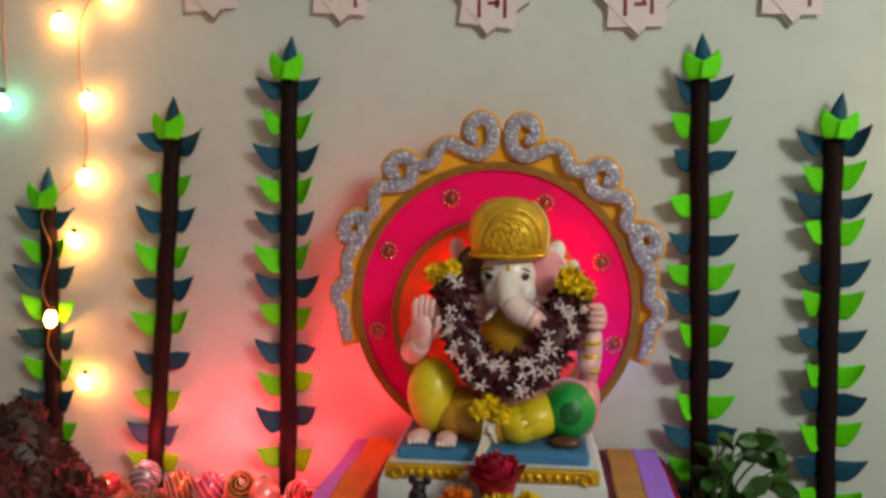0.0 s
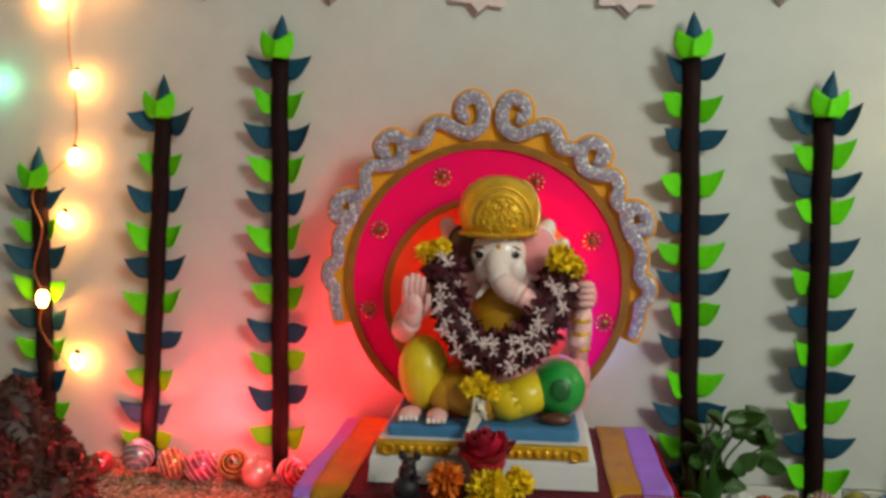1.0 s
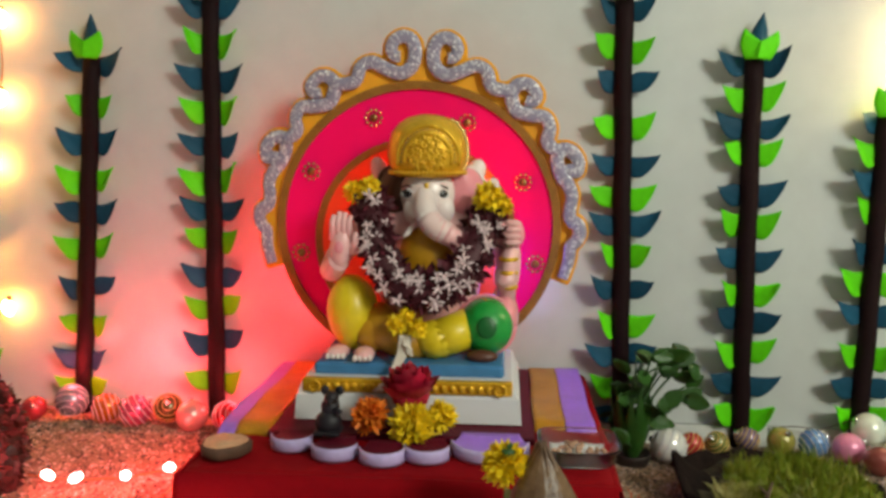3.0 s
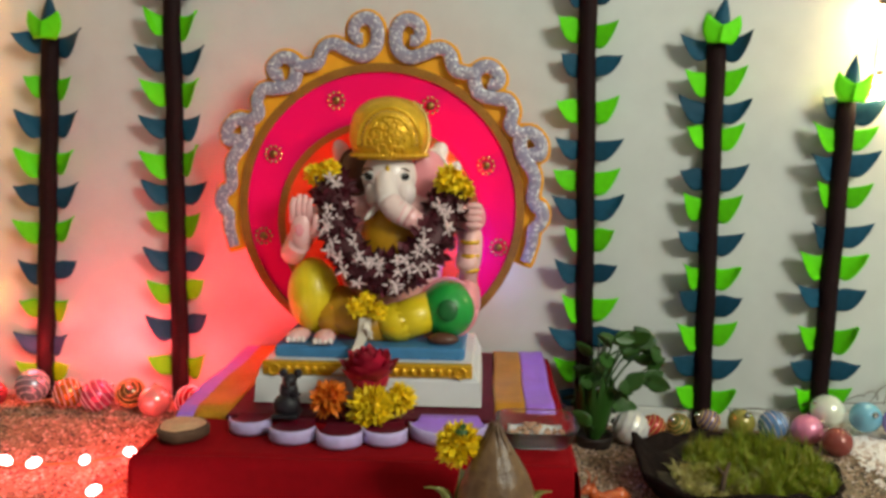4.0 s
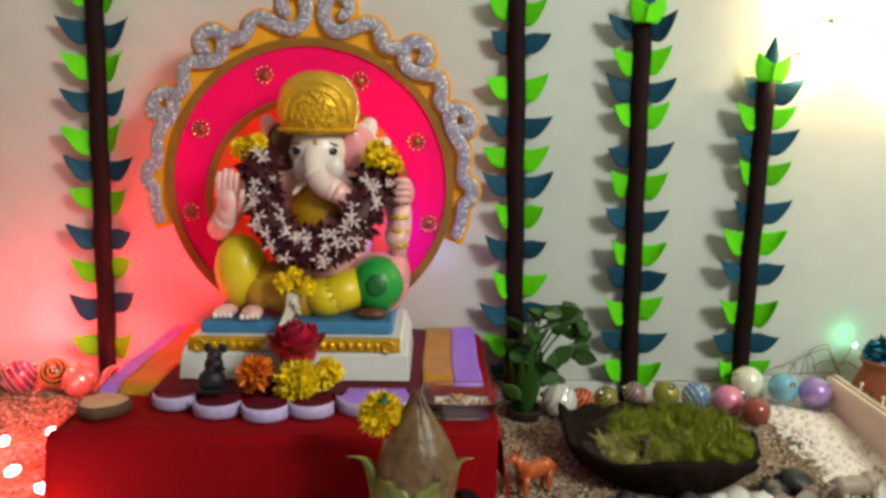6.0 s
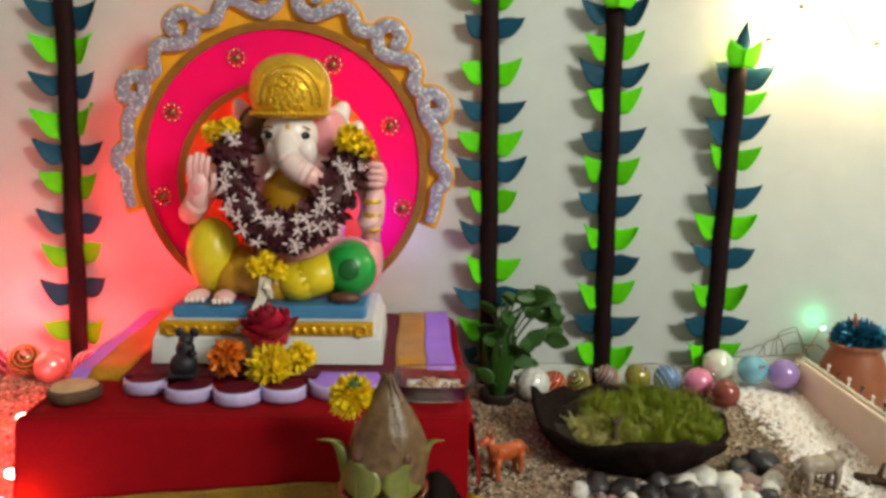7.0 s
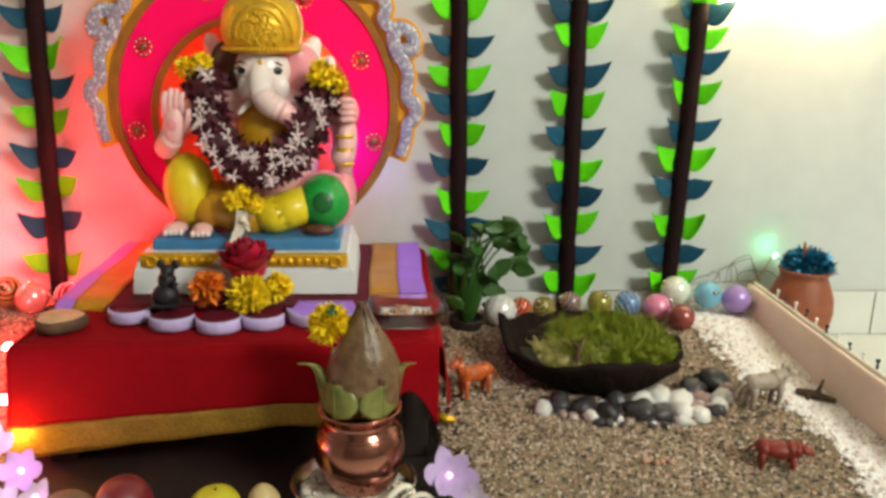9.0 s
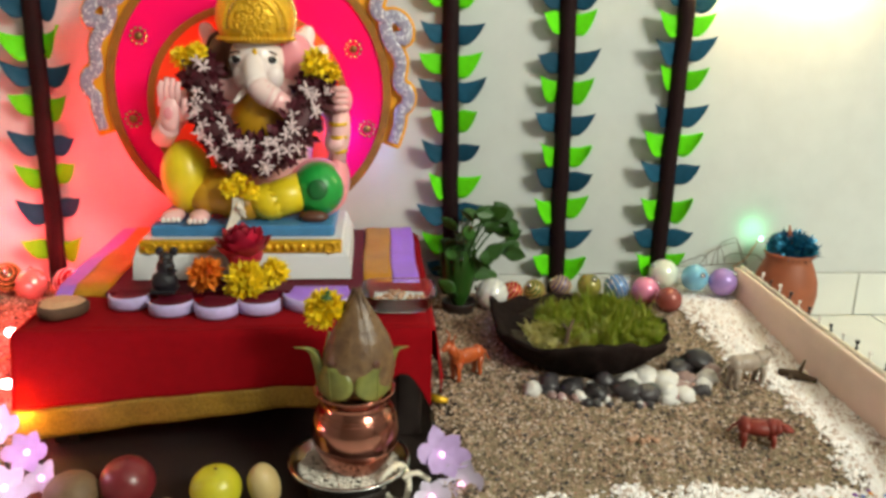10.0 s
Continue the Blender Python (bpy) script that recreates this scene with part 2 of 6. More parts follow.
M = dict(
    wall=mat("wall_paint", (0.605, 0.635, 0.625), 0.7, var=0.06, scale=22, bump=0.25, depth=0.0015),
    # Unseen walls: darker than the wall paint so that less light bounces back.
    room=mat("low_bounce_wall_paint", (0.26, 0.25, 0.23), 0.8, var=0.08, scale=14),
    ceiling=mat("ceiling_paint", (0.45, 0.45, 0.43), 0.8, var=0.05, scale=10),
    tile=mat("glazed_tile", (0.72, 0.74, 0.70), 0.18, var=0.05, scale=12, bump=0.03, random=0.03),
    grout=mat("grout", (0.30, 0.31, 0.29), 0.9, scale=80),
    green=mat("green_paper", (0.12, 0.72, 0.004), 0.6, var=0.12, scale=90, bump=0.2, spec=0.2, random=0.12),
    teal=mat("teal_paper", (0.009, 0.070, 0.125), 0.6, var=0.2, scale=90, bump=0.2, spec=0.2, random=0.25),
    tube=mat("dark_brown_paper", (0.013, 0.004, 0.005), 0.7, var=0.3, scale=70, bump=0.25, spec=0.15),
    pink=mat("hot_pink_paper", (1.0, 0.002, 0.15), 0.55, var=0.05, scale=30, bump=0.06, spec=0.15),
    orange=mat("orange_paper", (0.85, 0.07, 0.008), 0.6, var=0.12, scale=40),
    yellow_foam=mat("golden_yellow_foam", (0.98, 0.40, 0.012), 0.6, var=0.15, scale=40),
    trim=mat("gold_lace", (0.30, 0.13, 0.010), 0.45, 0.2, var=0.35, scale=260, bump=0.8, depth=0.003),
    silver=glitter("silver_glitter", (0.33, 0.31, 0.43), (1.0, 1.0, 1.0)),
    brooch=mat("antique_gold", (0.30, 0.16, 0.05), 0.3, 0.8, var=0.3, scale=200),
    bead=mat("gold_bead", (0.75, 0.52, 0.2), 0.25, 0.8),
    gold=mat("gold_paint", (0.80, 0.47, 0.025), 0.32, 0.55, var=0.25, scale=160, bump=0.5, depth=0.003),
    skin=mat("pale_pink_paint", (0.88, 0.50, 0.50), 0.38, var=0.05, scale=30, bump=0.02, coat=0.15),
    trunkpink=mat("blush_paint", (0.88, 0.66, 0.64), 0.36, var=0.05, scale=30, bump=0.02, coat=0.15),
    face=mat("pearl_white_paint", (0.88, 0.76, 0.74), 0.32, var=0.04, scale=30, bump=0.02, coat=0.25),
    earpink=mat("rose_pink_paint", (0.88, 0.32, 0.37), 0.3, var=0.08, scale=40, bump=0.02, coat=0.4),
    eye=mat("black_paint", (0.012, 0.01, 0.012), 0.2),
    brown=mat("brown_paint", (0.10, 0.035, 0.02), 0.4),
    yellow=mat("satin_yellow_paint", (0.82, 0.62, 0.016), 0.38, var=0.12, scale=30, bump=0.05, coat=0.12),
    ochre=mat("ochre_paint", (0.55, 0.27, 0.010), 0.4, var=0.2, scale=30, bump=0.05, coat=0.1),
    cushion_green=mat("satin_green_paint", (0.015, 0.32, 0.05), 0.32, var=0.2, scale=30, bump=0.03, coat=0.2),
    deep_green=mat("deep_green_paint", (0.004, 0.11, 0.02), 0.4, var=0.2, scale=30),
    blue=mat("blue_paint", (0.05, 0.20, 0.42), 0.35, var=0.15, scale=50),
    white=mat("white_paint", (0.76, 0.78, 0.80), 0.35, var=0.06, scale=30, bump=0.05),
    maroon=mat("maroon_silk", (0.10, 0.002, 0.014), 0.6, var=0.3, scale=180, bump=0.4, spec=0.2),
    goldcloth=mat("zari_gold_cloth", (0.48, 0.22, 0.006), 0.4, 0.1, var=0.3, scale=220, bump=0.6),
    purple=mat("lavender_silk", (0.36, 0.17, 0.78), 0.45, var=0.15, scale=120, bump=0.3),
    lilac=mat("pale_lilac_satin", (0.50, 0.42, 0.74), 0.45, var=0.15, scale=120, bump=0.2),
    red=mat("red_velvet", (0.25, 0.001, 0.005), 0.9, var=0.12, scale=60, bump=0.2, spec=0.12),
    hem=mat("old_gold_hem", (0.30, 0.17, 0.02), 0.42, 0.35, var=0.4, scale=240, bump=0.8),
    dark=mat("dark_wood", (0.02, 0.012, 0.01), 0.6, scale=40),
    copper=mat("copper", (0.46, 0.19, 0.14), 0.16, 1.0, var=0.15, scale=30, bump=0.06),
    steel=mat("steel", (0.62, 0.62, 0.62), 0.2, 1.0, var=0.1, scale=60, bump=0.05),
    coconut=mat("coconut_husk", (0.095, 0.038, 0.022), 0.36, var=0.4, scale=90, bump=0.6, depth=0.003, two=(0.17, 0.10, 0.045)),
    betel=mat("betel_leaf", (0.12, 0.14, 0.025), 0.35, var=0.3, scale=40, bump=0.3, two=(0.24, 0.24, 0.06)),
    plant=mat("plant_leaf", (0.026, 0.090, 0.012), 0.35, var=0.3, scale=60, bump=0.2, random=0.25),
    stem=mat("plant_stem", (0.03, 0.09, 0.02), 0.5),
    marigold=mat("marigold_yellow", (0.95, 0.64, 0.008), 0.6, var=0.2, scale=90, island=0.25),
    marigold_o=mat("marigold_orange", (0.80, 0.20, 0.01), 0.6, var=0.2, scale=90, island=0.25),
    rose=mat("red_rose", (0.42, 0.008, 0.035), 0.5, var=0.3, scale=60, island=0.3),
    maroonpetal=mat("dark_maroon_petal", (0.085, 0.008, 0.018), 0.6, var=0.3, scale=60, island=0.5),
    bud=mat("white_bud", (0.80, 0.64, 0.66), 0.5, var=0.1, scale=60, island=0.12),
    thread=mat("white_thread", (0.75, 0.68, 0.6), 0.8),
    clay=mat("black_clay", (0.010, 0.0045, 0.0035), 0.8, var=0.5, scale=50, bump=1.0, depth=0.006, spec=0.15),
    terracotta=mat("terracotta", (0.30, 0.085, 0.035), 0.55, var=0.2, scale=40, bump=0.3),
    tinsel=mat("blue_tinsel", (0.025, 0.20, 0.36), 0.25, 0.7, island=0.6),
    grass=speckled("grass_blades", [(0.19, 0.27, 0.010), (0.23, 0.30, 0.012), (0.15, 0.21, 0.008), (0.30, 0.33, 0.02), (0.20, 0.28, 0.01), (0.36, 0.34, 0.05)], 0.5),
    straw=speckled("dry_grass", [(0.42, 0.38, 0.10), (0.34, 0.32, 0.08), (0.50, 0.45, 0.18)], 0.6),
    soil=mat("dark_soil", (0.030, 0.022, 0.010), 0.9, var=0.4, scale=120, bump=1.0, depth=0.006),
    gravel=speckled("gravel_grain", [(0.28, 0.18, 0.115), (0.42, 0.29, 0.20), (0.10, 0.065, 0.05), (0.56, 0.42, 0.32), (0.32, 0.225, 0.14), (0.045, 0.035, 0.034), (0.40, 0.25, 0.17), (0.64, 0.52, 0.44)], 0.6),
    bed=mat("fine_sand", (0.20, 0.15, 0.09), 0.85, var=0.5, scale=260, bump=1.0, depth=0.004, two=(0.28, 0.22, 0.14)),
    whitesand=speckled("white_marble_chip", [(0.88, 0.85, 0.84), (0.92, 0.90, 0.90), (0.84, 0.78, 0.76), (0.90, 0.86, 0.85), (0.58, 0.46, 0.40), (0.92, 0.90, 0.89)], 0.5),
    whitebed=mat("white_marble_dust", (0.88, 0.84, 0.82), 0.8, var=0.15, scale=240, bump=1.0, depth=0.004, two=(0.88, 0.86, 0.84)),
    bead_mix=speckled("coloured_bead", [(0.06, 0.16, 0.55), (0.70, 0.08, 0.30), (0.80, 0.35, 0.05), (0.82, 0.80, 0.82), (0.25, 0.08, 0.40), (0.80, 0.76, 0.72)], 0.3),
    pebble_w=mat("white_pebble", (0.72, 0.70, 0.68), 0.35, var=0.1, scale=60, random=0.12),
    pebble_d=mat("dark_pebble", (0.045, 0.04, 0.045), 0.3, var=0.4, scale=60, random=0.4),
    pebble_p=mat("pinkish_pebble", (0.34, 0.22, 0.21), 0.4, var=0.3, scale=60, random=0.3),
    bark=mat("brown_crumpled_paper", (0.042, 0.013, 0.011), 0.5, var=0.5, scale=30, bump=0.8, depth=0.004, island=0.3),
    foam=mat("peach_foam_board", (0.82, 0.63, 0.55), 0.6, var=0.06, scale=40, bump=0.05),
    lace=mat("cream_lace", (0.80, 0.74, 0.62), 0.6, scale=200, bump=0.6),
    pearl=mat("pearl_pin_head", (0.82, 0.78, 0.74), 0.25, coat=0.4, bump=0),
    pin=mat("dark_pin", (0.03, 0.03, 0.035), 0.3, 0.6),
    wire=mat("festoon_wire", (0.10, 0.07, 0.05), 0.5),
    wire_glow=mat("copper_wire", (0.65, 0.28, 0.10), 0.35, 0.7),
    paper=mat("pale_pink_paper", (0.78, 0.66, 0.68), 0.7, var=0.05, scale=60, bump=0.1),
    ink=mat("crimson_ink", (0.25, 0.01, 0.05), 0.6),
    greypaper=mat("grey_backing_paper", (0.30, 0.27, 0.26), 0.7),
    plastic=mat("clear_plastic", (0.97, 0.97, 0.96), 0.08, var=0.02, bump=0.02, trans=1.0),
    sweet=mat("sugar_sweet", (0.50, 0.30, 0.20), 0.6, var=0.3, scale=90, bump=0.5),
    rice=mat("rice_grain", (0.78, 0.74, 0.66), 0.5, island=0.12),
    woodcut=mat("cut_wood", (0.60, 0.40, 0.24), 0.6, var=0.25, scale=120, bump=0.3),
    woodbark=mat("wood_bark", (0.09, 0.045, 0.025), 0.8, var=0.4, scale=80, bump=0.8),
    charcoal=mat("black_figure_paint", (0.009, 0.007, 0.012), 0.55, var=0.3),
    deer=mat("orange_brown_plastic", (0.50, 0.095, 0.02), 0.35, var=0.25, scale=60, coat=0.3),
    tiger=mat("red_brown_plastic", (0.21, 0.020, 0.010), 0.5, var=0.3, scale=50, coat=0.05),
    goat=mat("grey_plastic", (0.36, 0.29, 0.24), 0.4, var=0.3, scale=70, coat=0.2),
    twig=mat("twig_bark", (0.09, 0.055, 0.03), 0.8, var=0.4, scale=80, bump=0.8),
    mango=mat("yellow_fruit_skin", (0.62, 0.47, 0.02), 0.32, var=0.2, scale=30, bump=0.05, two=(0.50, 0.55, 0.03)),
    cream=mat("cream_fruit_skin", (0.58, 0.44, 0.20), 0.4, var=0.15, scale=30, bump=0.08),
    pome=mat("dark_red_fruit_skin", (0.18, 0.02, 0.025), 0.3, var=0.4, scale=30, bump=0.06),
    sapota=mat("brown_fruit_skin", (0.17, 0.10, 0.05), 0.6, var=0.3, scale=60, bump=0.3),
    satinflower=mat("lavender_fabric_petal", (0.50, 0.36, 0.66), 0.6, var=0.15, scale=80),
    whiteflower=mat("white_fabric_petal", (0.66, 0.60, 0.76), 0.6, var=0.15, scale=80),
    glow_warm=mat("lit_warm_bulb", (1.0, 0.38, 0.075), 0.3, emit=70, bump=0, var=0),
    glow_white=mat("lit_white_bulb", (1.0, 0.74, 0.34), 0.3, emit=60, bump=0, var=0),
    glow_red=mat("lit_red_bulb", (1.0, 0.10, 0.10), 0.3, emit=90, bump=0, var=0),
    glow_green=mat("lit_green_bulb", (0.2, 1.0, 0.55), 0.3, emit=14, bump=0, var=0),
    glow_yellow=mat("lit_yellow_bulb", (1.0, 0.62, 0.12), 0.3, emit=25, bump=0, var=0),
    glow_pink=mat("lit_pink_bulb", (1.0, 0.55, 0.75), 0.3, emit=1.6, bump=0, var=0),
)


def foil(name, col, rough=0.22, metal=0.5):
    return mat(name, col, rough, metal, var=0.1, scale=40, bump=0.03, coat=0.4)


# ---- mesh helpers ----
class MB:
    """Collects vertices and faces for one mesh."""

    def __init__(self):
        self.v, self.f, self.m, self.s = [], [], [], []

    def add(self, verts, faces, m=0, smooth=True):
        o = len(self.v)
        self.v.extend(Vector(p) for p in verts)
        for face in faces:
            self.f.append([i + o for i in face])
            self.m.append(m)
            self.s.append(smooth)
        return self

    def mesh(self, name, mats, origin=(0, 0, 0)):
        me = bpy.data.meshes.new(name)
        o = Vector(origin)
        me.from_pydata([p - o for p in self.v], [], self.f)
        me.polygons.foreach_set("material_index", self.m)
        me.polygons.foreach_set("use_smooth", self.s)
        for x in mats if isinstance(mats, (list, tuple)) else [mats]:
            me.materials.append(x)
        me.update()
        return me


ORIGIN = {}


def thing(name, where, label, category, group="", kind=""):
    ob = new(name)
    ob.empty_display_size = 0.02
    ob.location = where
    ORIGIN[ob] = Vector(where)
    return tagged(ob, label, category, group, kind)


def part(name, mb, mats, parent, label=""):
    me = mb.mesh(name, mats, ORIGIN[parent])
    ob = new(name, me)
    ob.parent = parent
    ORIGIN[ob] = ORIGIN[parent]
    return tagged(ob, label)


def shared(name, me, parent, m, label=""):
    """A part on shared mesh data, at the world pose m."""
    ob = new(name, me)
    ob.parent = parent
    ob.matrix_basis = Matrix.Translation(-ORIGIN[parent]) @ m
    return tagged(ob, label)


def single(name, mb, mats, where, label, category, group="", kind=""):
    ob = new(name, mb.mesh(name, mats, where))
    ob.location = where
    ORIGIN[ob] = Vector(where)
    return tagged(ob, label, category, group, kind)


def ellipsoid(mb, c, r, rot=None, m=0, nu=18, nv=11, fn=None):
    c = Vector(c)
    r = (r, r, r) if isinstance(r, (int, float)) else r
    R = Euler([radians(a) for a in rot]).to_matrix() if rot else Matrix.Identity(3)
    verts = []
    for j in range(1, nv):
        th = math.pi * j / nv
        for i in range(nu):
            ph = 2 * math.pi * i / nu
            d = Vector((math.sin(th) * math.cos(ph), math.sin(th) * math.sin(ph), math.cos(th)))
            k = fn(d) if fn else 1.0
            verts.append(c + R @ Vector((d.x * r[0] * k, d.y * r[1] * k, d.z * r[2] * k)))
    top, bot = Vector((0, 0, 1)), Vector((0, 0, -1))
    verts.append(c + R @ Vector((0, 0, r[2] * (fn(top) if fn else 1))))
    verts.append(c + R @ Vector((0, 0, -r[2] * (fn(bot) if fn else 1))))
    t, b = len(verts) - 2, len(verts) - 1
    faces = []
    for j in range(nv - 2):
        for i in range(nu):
            a, d = j * nu + i, j * nu + (i + 1) % nu
            faces.append((a, a + nu, d + nu, d))
    for i in range(nu):
        faces.append((t, i, (i + 1) % nu))
        k = (nv - 2) * nu
        faces.append((b, k + (i + 1) % nu, k + i))
    return mb.add(verts, faces, m)


def tube(mb, pts, radii, n=8, m=0, flat=(1, 1), up=None, close=True):
    pts = [Vector(p) for p in pts]
    if isinstance(radii, (int, float)):
        radii = [radii] * len(pts)
    verts, side = [], Vector(up) if up else Vector((0.13, 0.31, 0.94))
    for i, p in enumerate(pts):
        d = (pts[min(i + 1, len(pts) - 1)] - pts[max(i - 1, 0)]).normalized()
        a = side.cross(d)
        if a.length < 1e-4:
            a = Vector((1, 0, 0)).cross(d)
        a.normalize()
        b = d.cross(a)
        if not up:
            side = b
        for k in range(n):
            w = 2 * math.pi * k / n
            verts.append(p + (a * math.cos(w) * flat[0] + b * math.sin(w) * flat[1]) * radii[i])
    faces = []
    for i in range(len(pts) - 1):
        for k in range(n):
            a, b = i * n + k, i * n + (k + 1) % n
            faces.append((a, b, b + n, a + n))
    if close:
        faces.append(tuple(range(n - 1, -1, -1)))
        faces.append(tuple((len(pts) - 1) * n + k for k in range(n)))
    return mb.add(verts, faces, m)


def lathe(mb, profile, c, n=40, m=0, fn=None):
    c = Vector(c)
    verts, faces = [], []
    for r, z in profile:
        for k in range(n):
            w = 2 * math.pi * k / n
            q = fn(w, r, z) if fn else 1.0
            verts.append(c + Vector((r * q * math.cos(w), r * q * math.sin(w), z)))
    for i in range(len(profile) - 1):
        for k in range(n):
            a, b = i * n + k, i * n + (k + 1) % n
            faces.append((a, b, b + n, a + n))
    return mb.add(verts, faces, m)


def block(mb, x0, x1, y0, y1, z0, z1, bevel=0.002, m=0, seg=2):
    bm = bmesh.new()
    bmesh.ops.create_cube(bm, size=1)
    for v in bm.verts:
        v.co = Vector(((x0 + x1) / 2 + v.co.x * (x1 - x0), (y0 + y1) / 2 + v.co.y * (y1 - y0), (z0 + z1) / 2 + v.co.z * (z1 - z0)))
    if bevel:
        bmesh.ops.bevel(bm, geom=bm.edges[:], offset=bevel, segments=seg, affect="EDGES", profile=0.5)
    bm.verts.index_update()
    mb.add([v.co.copy() for v in bm.verts], [[v.index for v in f.verts] for f in bm.faces], m, False)
    bm.free()
    return mb


def plate(mb, ring, y0, y1, bevel=0.0015, m=0):
    """An outline in the wall's plane, (x, z) pairs anticlockwise, drawn out from y1 (back) to y0 (front)."""
    n = len(ring)
    cx, cz = sum(p[0] for p in ring) / n, sum(p[1] for p in ring) / n
    rows = []
    for y, k in ((y1, 0.0), (y0 + bevel, 0.0), (y0, bevel)):
        row = []
        for i, (x, z) in enumerate(ring):
            ax, az = ring[i - 1]
            bx, bz = ring[(i + 1) % n]
            t = Vector((bx - ax, bz - az))
            t = t.normalized() if t.length else Vector((1, 0))
            row.append(Vector((x - t.y * k, y, z + t.x * k)))
        rows.append(row)
    verts = [p for row in rows for p in row]
    faces = []
    for j in range(2):
        for i in range(n):
            a, b = j * n + i, j * n + (i + 1) % n
            faces.append((a, b, b + n, a + n))
    faces.append(tuple(2 * n + i for i in range(n)))
    faces.append(tuple(range(n - 1, -1, -1)))
    return mb.add(verts, faces, m, False)


def ringplate(mb, c, r0, r1, y0, y1, n=96, a0=0.0, a1=2 * math.pi, m=0):
    """A flat ring in the wall's plane with real thickness."""
    cx, cz = c
    verts, full = [], abs(a1 - a0 - 2 * math.pi) < 1e-6
    steps = n if full else n + 1
    for i in range(steps):
        w = a0 + (a1 - a0) * i / n
        for r, y in ((r0, y0), (r1, y0), (r1, y1), (r0, y1)):
            verts.append((cx + r * math.cos(w), y, cz + r * math.sin(w)))
    faces = []
    for i in range(n):
        j = (i + 1) % steps
        for k in range(4):
            a, b = 4 * i + k, 4 * i + (k + 1) % 4
            faces.append((a, b, 4 * j + (k + 1) % 4, 4 * j + k))
    if not full:
        faces += [(3, 2, 1, 0), tuple(4 * n + k for k in range(4))]
    return mb.add(verts, faces, m, False)


def sheet(mb, nu, nv, fn, m=0, thick=0.0, smooth=True):
    """A surface from fn(u, v), u and v from 0 to 1, made into a shell where thick is given."""
    P = [[Vector(fn(i / nu, j / nv)) for j in range(nv + 1)] for i in range(nu + 1)]
    verts = [p for row in P for p in row]
    w = nv + 1
    faces = [(i * w + j, (i + 1) * w + j, (i + 1) * w + j + 1, i * w + j + 1) for i in range(nu) for j in range(nv)]
    if thick:
        o = len(verts)
        back = []
        for i in range(nu + 1):
            for j in range(nv + 1):
                a = P[min(i + 1, nu)][j] - P[max(i - 1, 0)][j]
                b = P[i][min(j + 1, nv)] - P[i][max(j - 1, 0)]
                nrm = a.cross(b)
                nrm = nrm.normalized() if nrm.length > 1e-12 else Vector((0, 0, 1))
                back.append(P[i][j] - nrm * thick)
        verts += back
        faces += [tuple(o + q for q in reversed(f)) for f in faces[: nu * nv]]
        edge = [i * w for i in range(nu + 1)] + [nu * w + j for j in range(1, w)] + [i * w + nv for i in range(nu - 1, -1, -1)] + [j for j in range(nv - 1, 0, -1)]
        for i, a in enumerate(edge):
            b = edge[(i + 1) % len(edge)]
            faces.append((b, a, a + o, b + o))
    return mb.add(verts, faces, m, smooth)


def petal(mb, c, along, side, length, width, m=0, cup=0.25, seg=3, blunt=False):
    """A small cupped petal or leaf with a point, from c along a way."""
    c, a, s = Vector(c), Vector(along).normalized(), Vector(side)
    s = (s - a * s.dot(a)).normalized()
    n = a.cross(s)
    verts = []
    for i in range(seg + 1):
        u = i / seg
        w = width * (math.sin(math.pi * min(1, 0.12 + u * 0.88)) ** 0.8) * 0.5
        if blunt:
            w = width * (0.22 + 0.78 * math.sin(math.pi * (0.06 + 0.74 * u))) * (1 if u < 0.99 else 0.55) * 0.5
        h = cup * length * u * u
        for k in (-1, 0, 1):
            verts.append(c + a * (length * u) + s * (w * k) + n * (h + (abs(k) - 0.5) * cup * w))
    faces = []
    for i in range(seg):
        for k in range(2):
            q = i * 3 + k
            faces.append((q, q + 1, q + 4, q + 3))
    return mb.add(verts, faces, m)


rnd = random.Random(7)


def onball(i, n):
    z = 1 - 2 * (i + 0.5) / n
    w = i * 2.399963
    r = math.sqrt(max(0, 1 - z * z))
    return Vector((r * math.cos(w), r * math.sin(w), z))


def blossom(mb, c, r, n=70, axis=(0, -0.5, 1), m=0, width=0.5):
    """A full double flower: petals in rings all round a heart."""
    ax = Vector(axis).normalized()
    q = Vector((0, 0, 1)).rotation_difference(ax)
    for i in range(n):
        d = onball(i, int(n * 1.45))
        d = q @ (d + Vector([rnd.uniform(-0.12, 0.12) for _ in range(3)])).normalized()
        side = d.cross(Vector((rnd.uniform(-1, 1), rnd.uniform(-1, 1), rnd.uniform(-1, 1))))
        petal(mb, Vector(c) + d * r * 0.35, d, side, r * rnd.uniform(0.55, 0.8), r * width, m, rnd.uniform(-0.3, 0.4), 2)
    ellipsoid(mb, c, r * 0.6, m=m, nu=8, nv=6)
    return mb

# ---- the room ----
X0, X1, YB, ZC = -1.7, 3.1, -3.1, 2.7


def wallbox(name, x0, x1, y0, y1, z0, z1, material, label, kind="structure"):
    c = ((x0 + x1) / 2, (y0 + y1) / 2, z0)
    return single(name, block(MB(), x0, x1, y0, y1, z0, z1, 0), material, c, label, "wall" if "wall" in name else name, kind=kind)


wallbox("wall_north", X0 - 0.12, X1 + 0.12, 0, 0.12, 0, ZC, M["wall"], "unseen plaster wall, greyed to cut bounced light behind the altar")
# The next three are out of view, their grey set to hold bounce down.
wallbox("wall_south", X0 - 0.12, X1 + 0.12, YB - 0.12, YB, 0, ZC, M["room"], "unseen plaster wall, greyed to cut bounced light")
wallbox("wall_west", X0 - 0.12, X0, YB, 0, 0, ZC, M["room"], "unseen plaster wall, greyed to cut bounced light")
